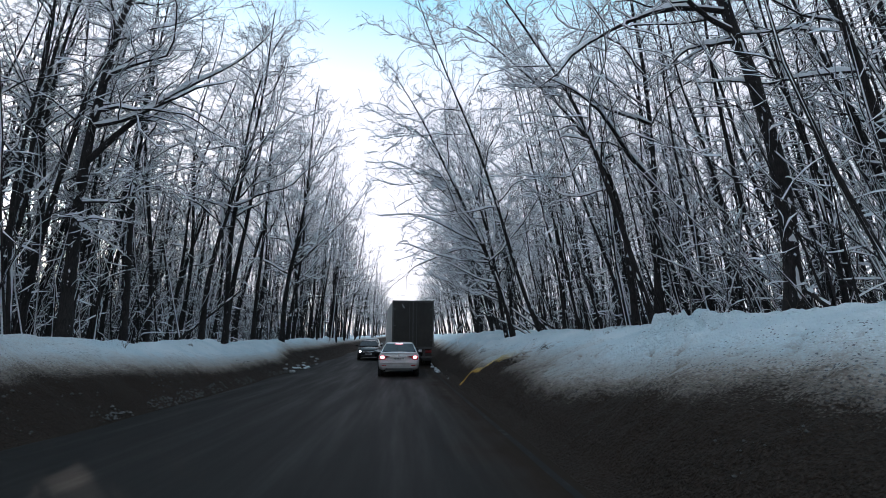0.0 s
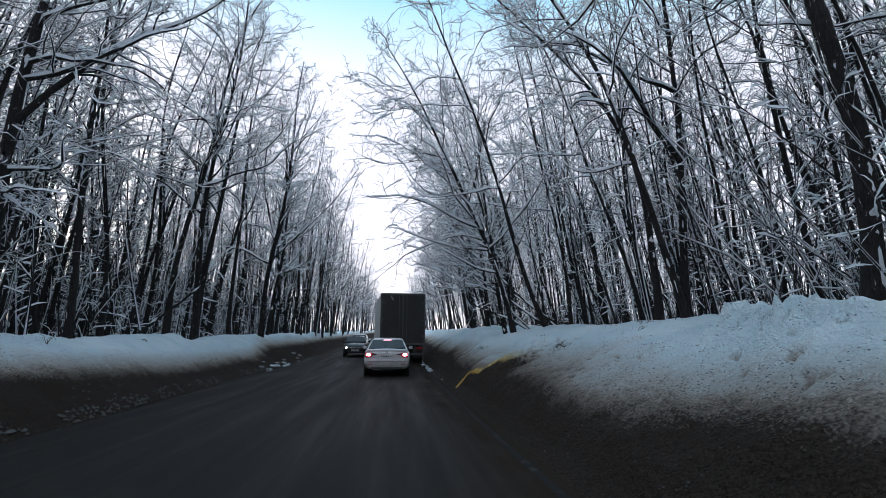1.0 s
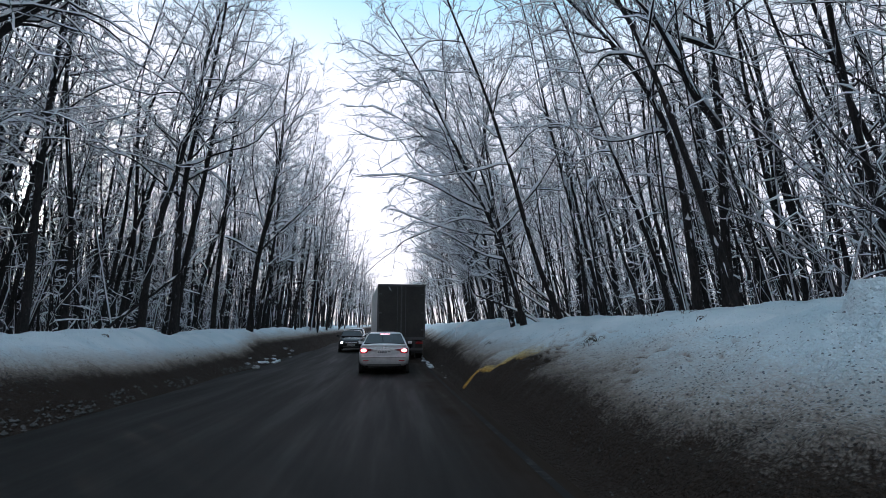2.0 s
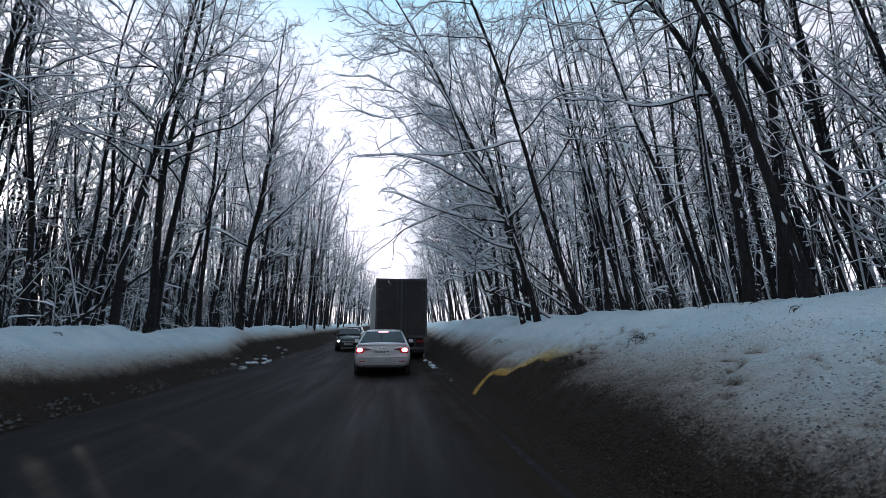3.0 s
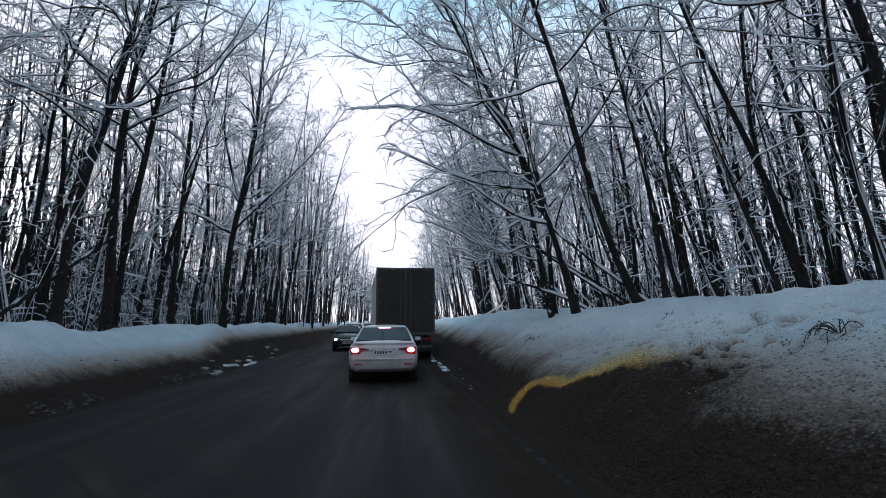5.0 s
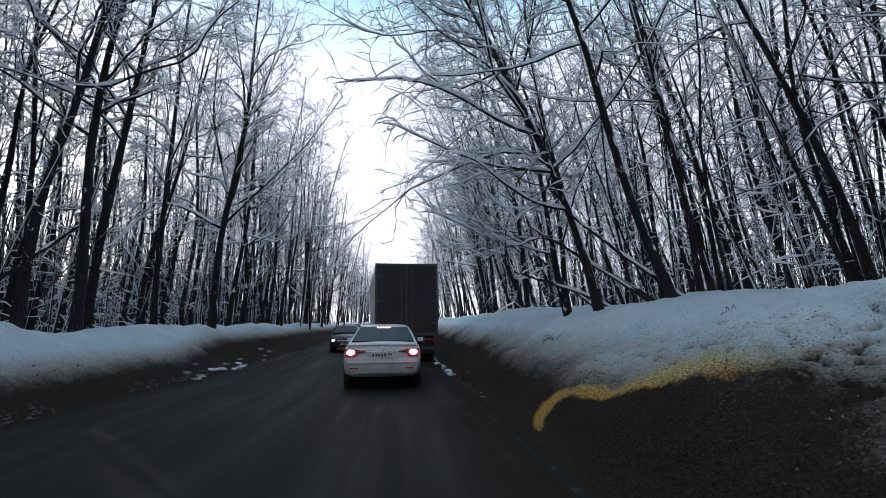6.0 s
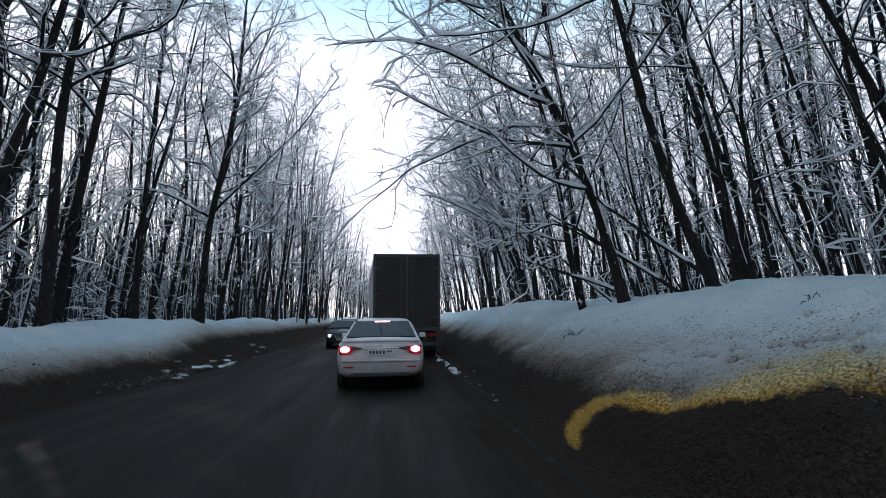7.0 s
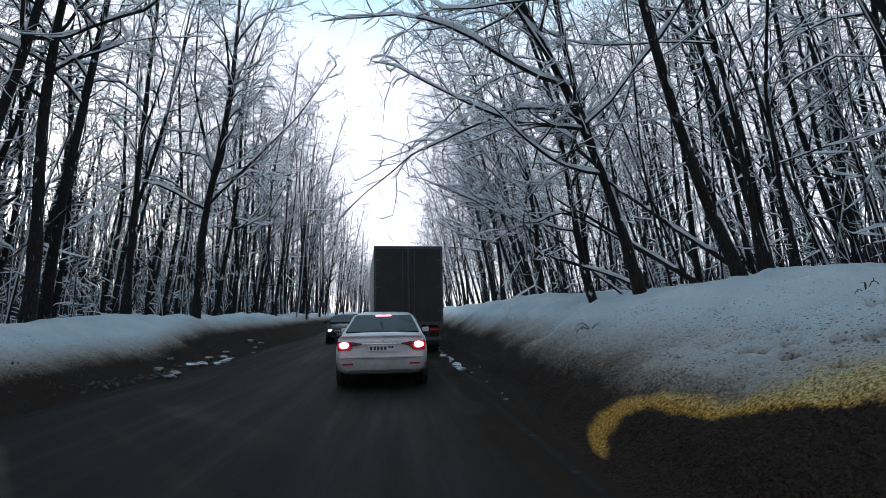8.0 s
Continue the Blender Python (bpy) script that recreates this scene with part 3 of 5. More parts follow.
            sv, sf = snow_caps(rng, L[i:i + 1], LR[i:i + 1] * (1.15 if i in heavy else 1.0), (0.05 + 1.1 * LR[i, 0] if i in heavy else 0.11) * snowy, 5, 0.3 if i in heavy else 0.4, 0.12, 0.15)
            if len(sf):
                sub = [("limb_snow", mesh_from("limb_snow", sv, sf, [SNOW]))]
            out.append(("limb", mesh_from("limb", v, f, [BARK]), sub, ""))
    else:
        add("branchwork", [tubes(L, LR, 4)], BARK, "stuff")
        add("branch_snow", [snow_caps(rng, L, LR, 0.07 * snowy, 3, 0.4, 0.12)], SNOW, "stuff")
    s, w, ln, r = offshoots(rng, L, LR, max(3, int(11 * rich)), 0.10, 42, 14, 0.46, 0.55)
    w[:, 2] += 0.08
    B = sweep(rng, s, w, np.minimum(ln, 2.6), bs, 0.27 if split else 0.3, 0.06, 0.09, 0.2)
    BR = taper(np.clip(r * 0.8, 0.007, 0.028), bs, 0.35)
    s, w, ln, r = offshoots(rng, B, BR, max(2, int(9 * rich)), 0.06, 46, 16, 0.40, 0.6)
    W = sweep(rng, s, w, np.clip(ln, 0.2, 0.75), 2 if split else 1, 0.42, 0.03, 0.09 * snowy, 0.2)
    WR = taper(np.clip(r * 0.8, 0.0045, 0.008), 2 if split else 1, 0.45)
    add("twigwork", [tubes(B, BR, 3, False), tubes(W, WR, 3, False)], BARK, "stuff")
    add("twig_snow", [snow_caps(rng, B, BR + 0.003, 0.050 * snowy, 3, 0.35, 0.05),
                      snow_caps(rng, W, WR + 0.001, 0.026 * snowy, 3, 0.4, 0.0)], SNOW, "stuff")
    return out


def plant(parts, x, y, turn=0.0, size=1.0, label="", group=""):
    root = new("tree")
    root.matrix_world = Matrix.Translation((x, y, ground_at(x, y))) @ Matrix.Rotation(radians(turn), 4, "Z") @ Matrix.Scale(size, 4)
    for name, me, sub, kind in parts:
        ob = tagged(new(name, me), kind=kind)
        ob.parent = root
        for sname, sme in sub:
            so = tagged(new(sname, sme), kind="stuff")
            so.parent = ob
    HERO_SPOTS.append((x, y))
    return tagged(root, label, "tree", group)


HERO_SPOTS = []
R_LABEL = "tall dark leafless tree leaning over the road, branches loaded with snow"
L_LABEL = "tall straight dark leafless tree with snow on its branches"
BEND_LABEL = "dark leafless tree bowed low under its load of snow"
FORK_LABEL = "large dark forked leafless tree with thick snow on heavy limbs"


def grow(x, y, label, seed, **form):
    plant(tree(seed, **form), x, y, 0, 1, label, "trees at the road's edge")


# trees at the edge of the road, each with its own lean
grow(5.4, 19.1, R_LABEL, 1, height=15, girth=0.09, lean=23, bend=4, limbs=17, reach=0.34, gather=0.5, first=0.28, rich=0.95, kink=0.7)
grow(4.65, 20.9, BEND_LABEL, 2, height=13.5, girth=0.115, lean=14, bend=8, limbs=20, reach=0.40, gather=0.65, first=0.18, low_limbs=3, along=0.05, up=0.05, rich=0.95,
     boughs=((0.26, (-0.95, -0.2, 0.10), 4.4, 0.045), (0.2, (-1, 0.1, 0.02), 3.8, 0.04), (0.33, (-0.9, 0.1, 0.25), 5.0, 0.045)), stems=((0.17, (-0.1, 0.25, 0.95), 10, 0.07),))
grow(6.84, 20.4, R_LABEL, 3, height=16, girth=0.07, lean=8, bend=10, limbs=14, reach=0.26, gather=0.5, rich=0.7)
grow(7.9, 21.5, R_LABEL, 4, height=17, girth=0.08, lean=6, bend=10, limbs=14, reach=0.26, gather=0.5, rich=0.7)
grow(8.5, 18.0, R_LABEL, 5, height=15, girth=0.08, lean=11, bend=14, limbs=14, reach=0.28, gather=0.5, first=0.35, rich=0.7)
grow(7.3, 14.9, BEND_LABEL, 6, height=12.5, girth=0.115, lean=-3, bend=66, limbs=20, reach=0.30, gather=0.3, first=0.36)
grow(7.95, 14.7, R_LABEL, 7, height=16, girth=0.125, lean=-2, bend=14, limbs=15, reach=0.28, gather=0.5, first=0.4,
     boughs=((0.32, (-0.75, -0.1, 0.75), 5.6, 0.10), (0.45, (-0.9, 0.1, 0.5), 4.4, 0.07)), rich=0.8)
grow(6.9, 13.0, R_LABEL, 8, height=15, girth=0.09, lean=10, bend=18, limbs=16, reach=0.28, gather=0.6, first=0.36, rich=0.8)
grow(8.3, 9.7, R_LABEL, 9, height=17, girth=0.20, lean=3, bend=8, limbs=17, reach=0.30, gather=0.9, first=0.36, up=0.0, rich=0.8,
     boughs=((0.40, (-0.95, 0.15, 0.25), 6.0, 0.07), (0.46, (-0.9, 0.3, 0.3), 5.5, 0.08)))
grow(10.6, 8.8, R_LABEL, 10, height=16, girth=0.12, lean=9, bend=12, limbs=14, reach=0.3, gather=0.7, first=0.3, rich=0.8)
grow(5.1, 24.2, BEND_LABEL, 11, height=12.5, girth=0.10, lean=11, bend=12, limbs=20, reach=0.42, gather=0.65, first=0.14, low_limbs=4, up=0.04, rich=0.9)
grow(5.9, 26.3, R_LABEL, 12, height=13.5, girth=0.10, lean=8, bend=10, limbs=19, reach=0.40, gather=0.6, first=0.16, low_limbs=3, rich=0.8)
grow(5.2, 28.8, BEND_LABEL, 13, height=13.5, girth=0.11, lean=8, bend=12, limbs=20, reach=0.42, gather=0.65, first=0.14, low_limbs=4, up=0.04, rich=0.8)
grow(5.8, 32.0, R_LABEL, 14, height=14, girth=0.12, lean=6, bend=12, limbs=20, reach=0.38, gather=0.7, first=0.18, low_limbs=3, rich=0.62)
grow(5.4, 36.0, BEND_LABEL, 15, height=14, girth=0.12, lean=6, bend=12, limbs=21, reach=0.38, gather=0.7, first=0.18, low_limbs=3, rich=0.62)
grow(5.9, 40.5, R_LABEL, 16, height=15, girth=0.12, lean=5, bend=10, limbs=20, reach=0.34, gather=0.6, first=0.2, rich=0.62)
grow(-8.0, 32.3, FORK_LABEL, 21, height=18, girth=0.17, lean=-5, bend=2, limbs=16, reach=0.30, gather=-0.6, first=0.22, low_limbs=4, up=0.4, rich=0.8,
     stems=((0.30, (0.30, -0.1, 0.95), 10, 0.085), (0.34, (-0.22, -0.1, 0.97), 9, 0.07), (0.27, (0.62, -0.1, 0.8), 8, 0.06), (0.36, (0.12, 0.1, 0.97), 10, 0.07)))
grow(-8.8, 24.6, L_LABEL, 22, height=18, girth=0.16, lean=0, bend=-4, limbs=19, reach=0.32, gather=-0.5, first=0.3, rich=0.9)
grow(-9.2, 25.7, L_LABEL, 23, height=17, girth=0.15, lean=-4, bend=-8, limbs=19, reach=0.32, gather=-0.5, first=0.33, rich=0.9)
grow(-9.4, 23.3, L_LABEL, 24, height=18, girth=0.15, lean=-2, bend=-9, limbs=20, reach=0.33, gather=-0.5, first=0.28, rich=0.9, kink=2.2)
grow(-9.6, 14.5, FORK_LABEL, 25, height=17, girth=0.20, lean=3, bend=-18, limbs=14, reach=0.30, gather=-0.5, first=0.42, low_limbs=0, rich=0.9, kink=0.25,
     stems=((0.335, (0.75, -0.1, 0.75), 8.5, 0.10), (0.42, (0.1, -0.1, 0.95), 8, 0.07)),
     boughs=((0.40, (1, -0.1, -0.02), 5.0, 0.07), (0.27, (1, -0.1, 0.12), 4.0, 0.05), (0.22, (1, -0.2, 0.0), 2.2, 0.035), (0.235, (0.8, -0.2, -0.5), 1.6, 0.03)))
grow(-8.7, 28.7, L_LABEL, 26, height=18, girth=0.12, lean=1, bend=-5, limbs=18, reach=0.32, gather=-0.6, first=0.28, rich=0.8)
grow(-8.6, 36.2, L_LABEL, 27, height=18, girth=0.13, lean=-1, bend=-2, limbs=20, reach=0.28, gather=-0.6, first=0.2, low_limbs=3, rich=0.62)
grow(-8.9, 39.5, L_LABEL, 28, height=18, girth=0.13, lean=0, bend=-3, limbs=20, reach=0.28, gather=-0.5, first=0.2, rich=0.62)
grow(-8.5, 43.5, L_LABEL, 29, height=18, girth=0.13, lean=1, bend=-3, limbs=20, reach=0.28, gather=-0.5, first=0.2, rich=0.62)
grow(-10.5, 19.0, L_LABEL, 30, height=17, girth=0.14, lean=2, bend=-8, limbs=16, reach=0.27, gather=-0.4, first=0.3, rich=0.75)
grow(-12.6, 16.8, L_LABEL, 31, height=17, girth=0.15, lean=2, bend=-6, limbs=15, reach=0.28, gather=-0.4, first=0.3, rich=0.75)
# forest behind: a handful of grown forms, planted many times
rng = np.random.RandomState(11)
right_forms = [tree(100 + i, 15 + 1.5 * (i % 3), 0.08 + 0.02 * (i % 2), 8 + 3 * (i % 3), 6, 0, 0.22, 15, 0.31, gather=0.4, rich=0.5, sides=7, split=False, snowy=1.1) for i in range(6)]
left_forms = [tree(200 + i, 17 + 1.5 * (i % 3), 0.09 + 0.02 * (i % 2), -2 + 2 * (i % 3), -3, 0, 0.26, 16, 0.27, gather=-0.3, rich=0.6, sides=7, split=False, snowy=1.1) for i in range(6)]
pole_forms = [tree(300 + i, 15 + 2 * (i % 3), 0.065 + 0.02 * (i % 2), 4 + 3 * (i % 3), 5, 0, 0.32, 13, 0.25, rich=0.34, sides=6, split=False, snowy=1.2) for i in range(5)]


def clear(x, y, gap, taken):
    return all((x - a) ** 2 + (y - b) ** 2 > gap * gap for a, b in taken)


taken = HERO_SPOTS
for side, forms in ((1, right_forms), (-1, left_forms)):
    made = 0
    for k in range(900):
        y = 5 + (72 if side > 0 else 52) * rng.rand() ** 1.25
        x = (6.2 + 9.5 * rng.rand() ** 1.3) if side > 0 else (-8.0 - 10 * rng.rand() ** 1.5)
        if y < 24 and (-10.2 if y > 12 else -12.5) < x < 9.0:
            continue
        if made < (54 if side > 0 else 58) and clear(x, y, 1.5, taken):
            plant(forms[made % 6], x, y, rng.uniform(-30, 30), rng.uniform(0.85, 1.12), R_LABEL if side > 0 else L_LABEL, "roadside trees")
            made += 1
made = 0
for k in range(900):
    side = 1 if k % 5 in (1, 3) else -1
    y = 5 + 55 * rng.rand() ** 1.3
    x = (9.0 + 16 * rng.rand() ** 1.3) if side > 0 else (-10.5 - 18 * rng.rand() ** 1.3)
    if made < 130 and clear(x, y, 1.2, taken):
        plant(pole_forms[made % 5], x, y, rng.uniform(0, 360), rng.uniform(0.75, 1.15), "slim dark forest tree dusted with snow", "forest trees")
        made += 1
# more trees, placed to close bright gaps in the camera's view
for x0, x1, y0, y1, count in ((8.8, 19, 5, 17, 33), (-18, -10.8, 9, 24, 13), (-16, -10.6, 14, 32, 12), (8.6, 16, 17, 34, 20)):
    made = 0
    for k in range(400):
        x, y = rng.uniform(x0, x1), rng.uniform(y0, y1)
        if made < count and clear(x, y, 0.9, taken):
            plant(pole_forms[made % 5] if made % 3 else (right_forms if x > 0 else left_forms)[made % 6], x, y, rng.uniform(-40, 40), rng.uniform(0.75, 1.1),
                  "slim dark forest tree dusted with snow", "forest trees")
            made += 1


def far_forest(name, count, seed, xr, yr, label, slim=False):
    """Many thin snowy trunks with a few branches each, joined, for the depth of the wood."""
    r = np.random.RandomState(seed)
    side = np.where(r.rand(count) < 0.5, -1, 1)
    x = np.where(side > 0, xr[0] + (xr[1] - xr[0]) * r.rand(count) ** 1.1, -(xr[0] + 2 + (xr[1] - xr[0]) * r.rand(count) ** 1.1))
    y = yr[0] + (yr[1] - yr[0]) * r.rand(count)
    h = (r.uniform(2, 7, count) if slim else r.uniform(13, 19, count))
    s = np.stack([x, y, rise(y) + 0.8], 1)
    w = np.stack([r.normal(size=count) * 0.08 - 0.12 * (x > 0), r.normal(size=count) * 0.06, np.ones(count)], 1)
    P = sweep(r, s, w, h, 4, 0.06, 0.0, 0.0)
    R = taper(r.uniform(0.012, 0.03, count) if slim else r.uniform(0.06, 0.13, count), 4, 0.25)
    b, bw, bl, br = offshoots(r, P, R, 6 if slim else 5, 0.15 if slim else 0.42, 55, 14, 0.26 if slim else 0.17, 0.5)
    bw[:, 2] += 0.15
    B = sweep(r, b, bw, bl, 3, 0.25, 0.08, 0.15)
    BR = taper(np.maximum(br, 0.008 if slim else 0.014), 3, 0.4)
    v, f = joined([tubes(P, R, 4), tubes(B, BR, 3, False)])
    ob = tagged(new(name, mesh_from(name, v, f, [BARK])), label, "trees", kind="stuff")
    v, f = joined([snow_caps(r, P, R, 0.05, 3, 0.9, 0.06), plaster(r, P, R, 0.5), snow_caps(r, B, BR, 0.03 if slim else 0.05, 3, 0.5, 0.1)])
    part = tagged(new(name + "_snow", mesh_from(name + "_snow", v, f, [SNOW])), kind="stuff")
    part.parent = ob
    return ob


def understory(name, count, seed, label):
    """Slender young trees under the tall ones, every twig with its rim of snow."""
    r = np.random.RandomState(seed)
    side = np.where(r.rand(count) < 0.52, -1, 1)
    depth = r.rand(count) ** 1.4
    x = np.where(side > 0, 7.0 + 14 * depth, -9.6 - 15 * depth)
    y = 6 + 46 * r.rand(count) ** 1.2
    z = np.array([ground_at(a, b) for a, b in zip(x, y)]) - 0.1
    h = r.uniform(6, 12, count)
    w = np.stack([r.normal(size=count) * 0.10 - 0.2 * (x > 0), r.normal(size=count) * 0.08, np.ones(count)], 1)
    P = sweep(r, np.stack([x, y, z], 1), w, h, 5, 0.07, 0.0, 0.0)
    R = taper(r.uniform(0.022, 0.05, count), 5, 0.25)
    b, bw, bl, br = offshoots(r, P, R, 13, 0.22, 60, 15, 0.19, 0.5)
    bw[:, 2] += 0.1
    B = sweep(r, b, bw, bl, 3, 0.26, 0.08, 0.16)
    BR = taper(np.maximum(br, 0.008), 3, 0.4)
    c, cw, cl, cr = offshoots(r, B, BR, 5, 0.12, 50, 16, 0.42, 0.6)
    C = sweep(r, c, cw, np.clip(cl, 0.18, 0.7), 2, 0.35, 0.0, 0.15)
    CR = taper(np.clip(cr, 0.0045, 0.008), 2, 0.5)
    v, f = joined([tubes(P, R, 5), tubes(B, BR, 3, False), tubes(C, CR, 3, False)])
    ob = tagged(new(name, mesh_from(name, v, f, [BARK])), label, "trees", kind="stuff")
    v, f = joined([snow_caps(r, P, R, 0.03, 3, 0.9, 0.08), plaster(r, P, R, 0.45), snow_caps(r, B, BR + 0.002, 0.034, 3, 0.5, 0.05), snow_caps(r, C, CR + 0.002, 0.026, 3, 0.5, 0.0)])
    part = tagged(new(name + "_snow", mesh_from(name + "_snow", v, f, [SNOW])), kind="stuff")
    part.parent = ob


understory("understory", 220, 91, "slender young trees under the tall ones, rimmed with snow")
def far_rows(name, count, seed, label, near, far, left, y0, y1, fine=1.0):
    """Trees seen from afar, with their crowns, on both sides of the road."""
    r = np.random.RandomState(seed)
    right = r.rand(count) < 0.4
    depth = r.rand(count) ** 1.5
    y = y0 + (y1 - y0) * r.rand(count) ** 1.35
    x = np.where(right, near + (far - near) * depth, left - (far - near) * depth)
    z = np.array([ground_at(a, b) for a, b in zip(x, y)]) - 0.1
    w = np.stack([r.normal(size=count) * 0.05 + np.where(right, -0.13, 0.03), r.normal(size=count) * 0.05, np.ones(count)], 1)
    P = sweep(r, np.stack([x, y, z], 1), w, r.uniform(13, 18, count), 5, 0.045, 0.0, 0.0)
    R = taper(r.uniform(0.08, 0.14, count), 5, 0.2)
    b, bw, bl, br = offshoots(r, P, R, 14, 0.16, 54, 14, 0.31, 0.42)
    bw[:, 0] += np.repeat(np.where(right, -0.25, 0.25), 14)
    bw[:, 2] += 0.15
    B = sweep(r, b, bw, bl, 3, 0.24, 0.08, 0.16)
    BR = taper(np.maximum(br, 0.02 * fine), 3, 0.4)
    c, cw, cl, cr = offshoots(r, B, BR, 4, 0.15, 50, 16, 0.5, 0.5)
    C = sweep(r, c, cw, np.clip(cl, 0.5, 1.8), 2, 0.3, 0.0, 0.15)
    CR = taper(np.clip(cr, 0.012 * fine, 0.02 * fine), 2, 0.5)
    v, f = joined([tubes(P, R, 5), tubes(B, BR, 3, False), tubes(C, CR, 3, False)])
    ob = tagged(new(name, mesh_from(name, v, f, [BARK])), label, "trees", kind="stuff")
    v, f = joined([plaster(r, P, R, 0.45), snow_caps(r, B, BR, 0.06 * fine, 3, 0.5, 0.05), snow_caps(r, C, CR, 0.05 * fine, 3, 0.5, 0.0)])
    part = tagged(new(name + "_snow", mesh_from(name + "_snow", v, f, [SNOW])), kind="stuff")
    part.parent = ob


far_rows("far_rows", 270, 97, "rows of bare snowy trees lining the road far ahead", 6.3, 14.3, -7.3, 46, 236)
far_rows("mid_wood", 250, 101, "tall bare snowy trees inside the wood", 14, 36, -17, 6, 75, 0.7)


def brushwood(count, seed):
    """Thin upright stems deep in the wood."""
    g = np.random.RandomState(seed)
    side = np.where(g.rand(count) < 0.75, -1, 1)
    x = np.where(side > 0, 18, -17) + side * 34 * g.rand(count)
    y = 3 + 90 * g.rand(count)
    w = np.stack([g.normal(size=count) * 0.12 - 0.12 * (x > 0), g.normal(size=count) * 0.10, np.ones(count)], 1)
    P = sweep(g, np.stack([x, y, rise(y) + 0.9], 1), w, g.uniform(2.5, 9, count), 2, 0.08, 0, 0)
    v, f = tubes(P, taper(g.uniform(0.015, 0.045, count), 2, 0.4), 3)
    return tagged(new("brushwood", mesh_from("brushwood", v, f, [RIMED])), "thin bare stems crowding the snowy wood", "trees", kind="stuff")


brushwood(3400, 103)


def thicket(count, seed):
    """Saplings and brush among the trunks, their level twigs carrying snow."""
    g = np.random.RandomState(seed)
    side = np.where(g.rand(count) < 0.42, -1, 1)
    y = np.where((side > 0) & (g.rand(count) < 0.35), 6 + 9 * g.rand(count), 5 + 55 * g.rand(count) ** 1.15)
    x = np.where(side > 0, 8.2, -10.2) + side * 16 * g.rand(count) ** 1.1
    w = np.stack([g.normal(size=count) * 0.28 - 0.1 * (x > 0), g.normal(size=count) * 0.2, np.ones(count)], 1)
    z = np.array([ground_at(a, b) for a, b in zip(x, y)]) - 0.1
    P = sweep(g, np.stack([x, y, z], 1), w, g.uniform(2.0, 7.5, count), 3, 0.14, 0, 0)
    R = taper(g.uniform(0.012, 0.03, count), 3, 0.4)
    b, bw, bl, br = offshoots(g, P, R, 6, 0.1, 72, 16, 0.24, 0.5)
    B = sweep(g, b, bw, np.clip(bl, 0.35, 1.3), 3, 0.3, 0.05, 0.2)
    BR = taper(np.clip(br, 0.007, 0.012), 3, 0.5)
    v, f = joined([tubes(P, R, 3), tubes(B, BR, 3, False)])
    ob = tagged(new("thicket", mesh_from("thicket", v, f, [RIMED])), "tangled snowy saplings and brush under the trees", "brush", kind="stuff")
    v, f = joined([plaster(g, P, R, 0.4, 0.02), snow_caps(g, P, R, 0.03, 3, 0.8, 0.1), snow_caps(g, B, BR + 0.004, 0.065, 3, 0.4, 0.0)])
    ob_snow = tagged(new("thicket_snow", mesh_from("thicket_snow", v, f, [SNOW])), kind="stuff")
    ob_snow.parent = ob


thicket(1300, 109)
# wood out of view behind the start, added to dim the open sky
far_forest("unseen_wood", 240, 47, (9, 30), (-45, 6), "unseen bare wood dusted with snow behind the start, added to block sky light")
far_forest("undergrowth", 200, 43, (6.5, 32), (6, 90), "thin snowy saplings and brushwood between the trunks", True)


def deep_trunks(count, seed):
    """The depth of the wood: bare trunks behind trunks."""
    g = np.random.RandomState(seed)
    side = np.where(g.rand(count) < 0.66, -1, 1)
    x = side * (np.where(side > 0, 30, 20) + 80 * g.rand(count))
    y = -5 + 230 * g.rand(count)
    s = np.stack([x, y, rise(y) + 0.6], 1)
    w = np.stack([g.normal(size=count) * 0.07 - 0.1 * (x > 0), g.normal(size=count) * 0.06, np.ones(count)], 1)
    P = sweep(g, s, w, g.uniform(9, 18, count), 3, 0.05, 0, 0)
    v, f = tubes(P, taper(g.uniform(0.07, 0.15, count), 3, 0.3), 4)
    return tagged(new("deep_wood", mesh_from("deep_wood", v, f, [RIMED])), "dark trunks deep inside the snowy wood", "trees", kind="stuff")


deep_trunks(3000, 53)

# ---- vehicles ----


def car_paint(name, colour, gloss, grime):
    """Paint under a spray of road grime, thicker towards the sills."""
    m, n, l, p = material(name)
    co = n.new("ShaderNodeTexCoord").outputs["Object"]
    sep = n.new("ShaderNodeSeparateXYZ")
    l.new(co, sep.inputs[0])
    low = maths(n, l, "MULTIPLY", maths(n, l, "SUBTRACT", 0.95, sep.outputs["Z"]), 1.1)
    splash = maths(n, l, "ADD", low, maths(n, l, "MULTIPLY", maths(n, l, "SUBTRACT", noise_node(n, l, 2.6, 6, 0.65, co), 0.5), 0.9))
    mask = ramp(n, l, splash, (0.05, (0, 0, 0)), (0.75, (0.85, 0.85, 0.85)))
    l.new(blend(n, l, mask, colour, grime), p.inputs["Base Color"])
    l.new(ramp(n, l, splash, (0.0, (gloss,) * 3), (0.6, (0.75, 0.75, 0.75))), p.inputs["Roughness"])
    p.inputs["Specular IOR Level"].default_value = 0.3
    return m


WHITE_PAINT = car_paint("white_car_paint", (0.60, 0.60, 0.61), 0.3, (0.19, 0.18, 0.17))
BLACK_PAINT = car_paint("black_car_paint", (0.005, 0.005, 0.006), 0.2, (0.012, 0.0115, 0.011))
GRIME = grained("road_grime", (0.03, 0.028, 0.026), (0.09, 0.085, 0.08), 0.85, 6, 0.2)
PLASTIC = grained("black_plastic", (0.012, 0.012, 0.012), (0.03, 0.03, 0.03), 0.6, 12, 0.1)
TYRE = grained("tyre_rubber", (0.008, 0.008, 0.008), (0.02, 0.019, 0.018), 0.9, 20, 0.3)
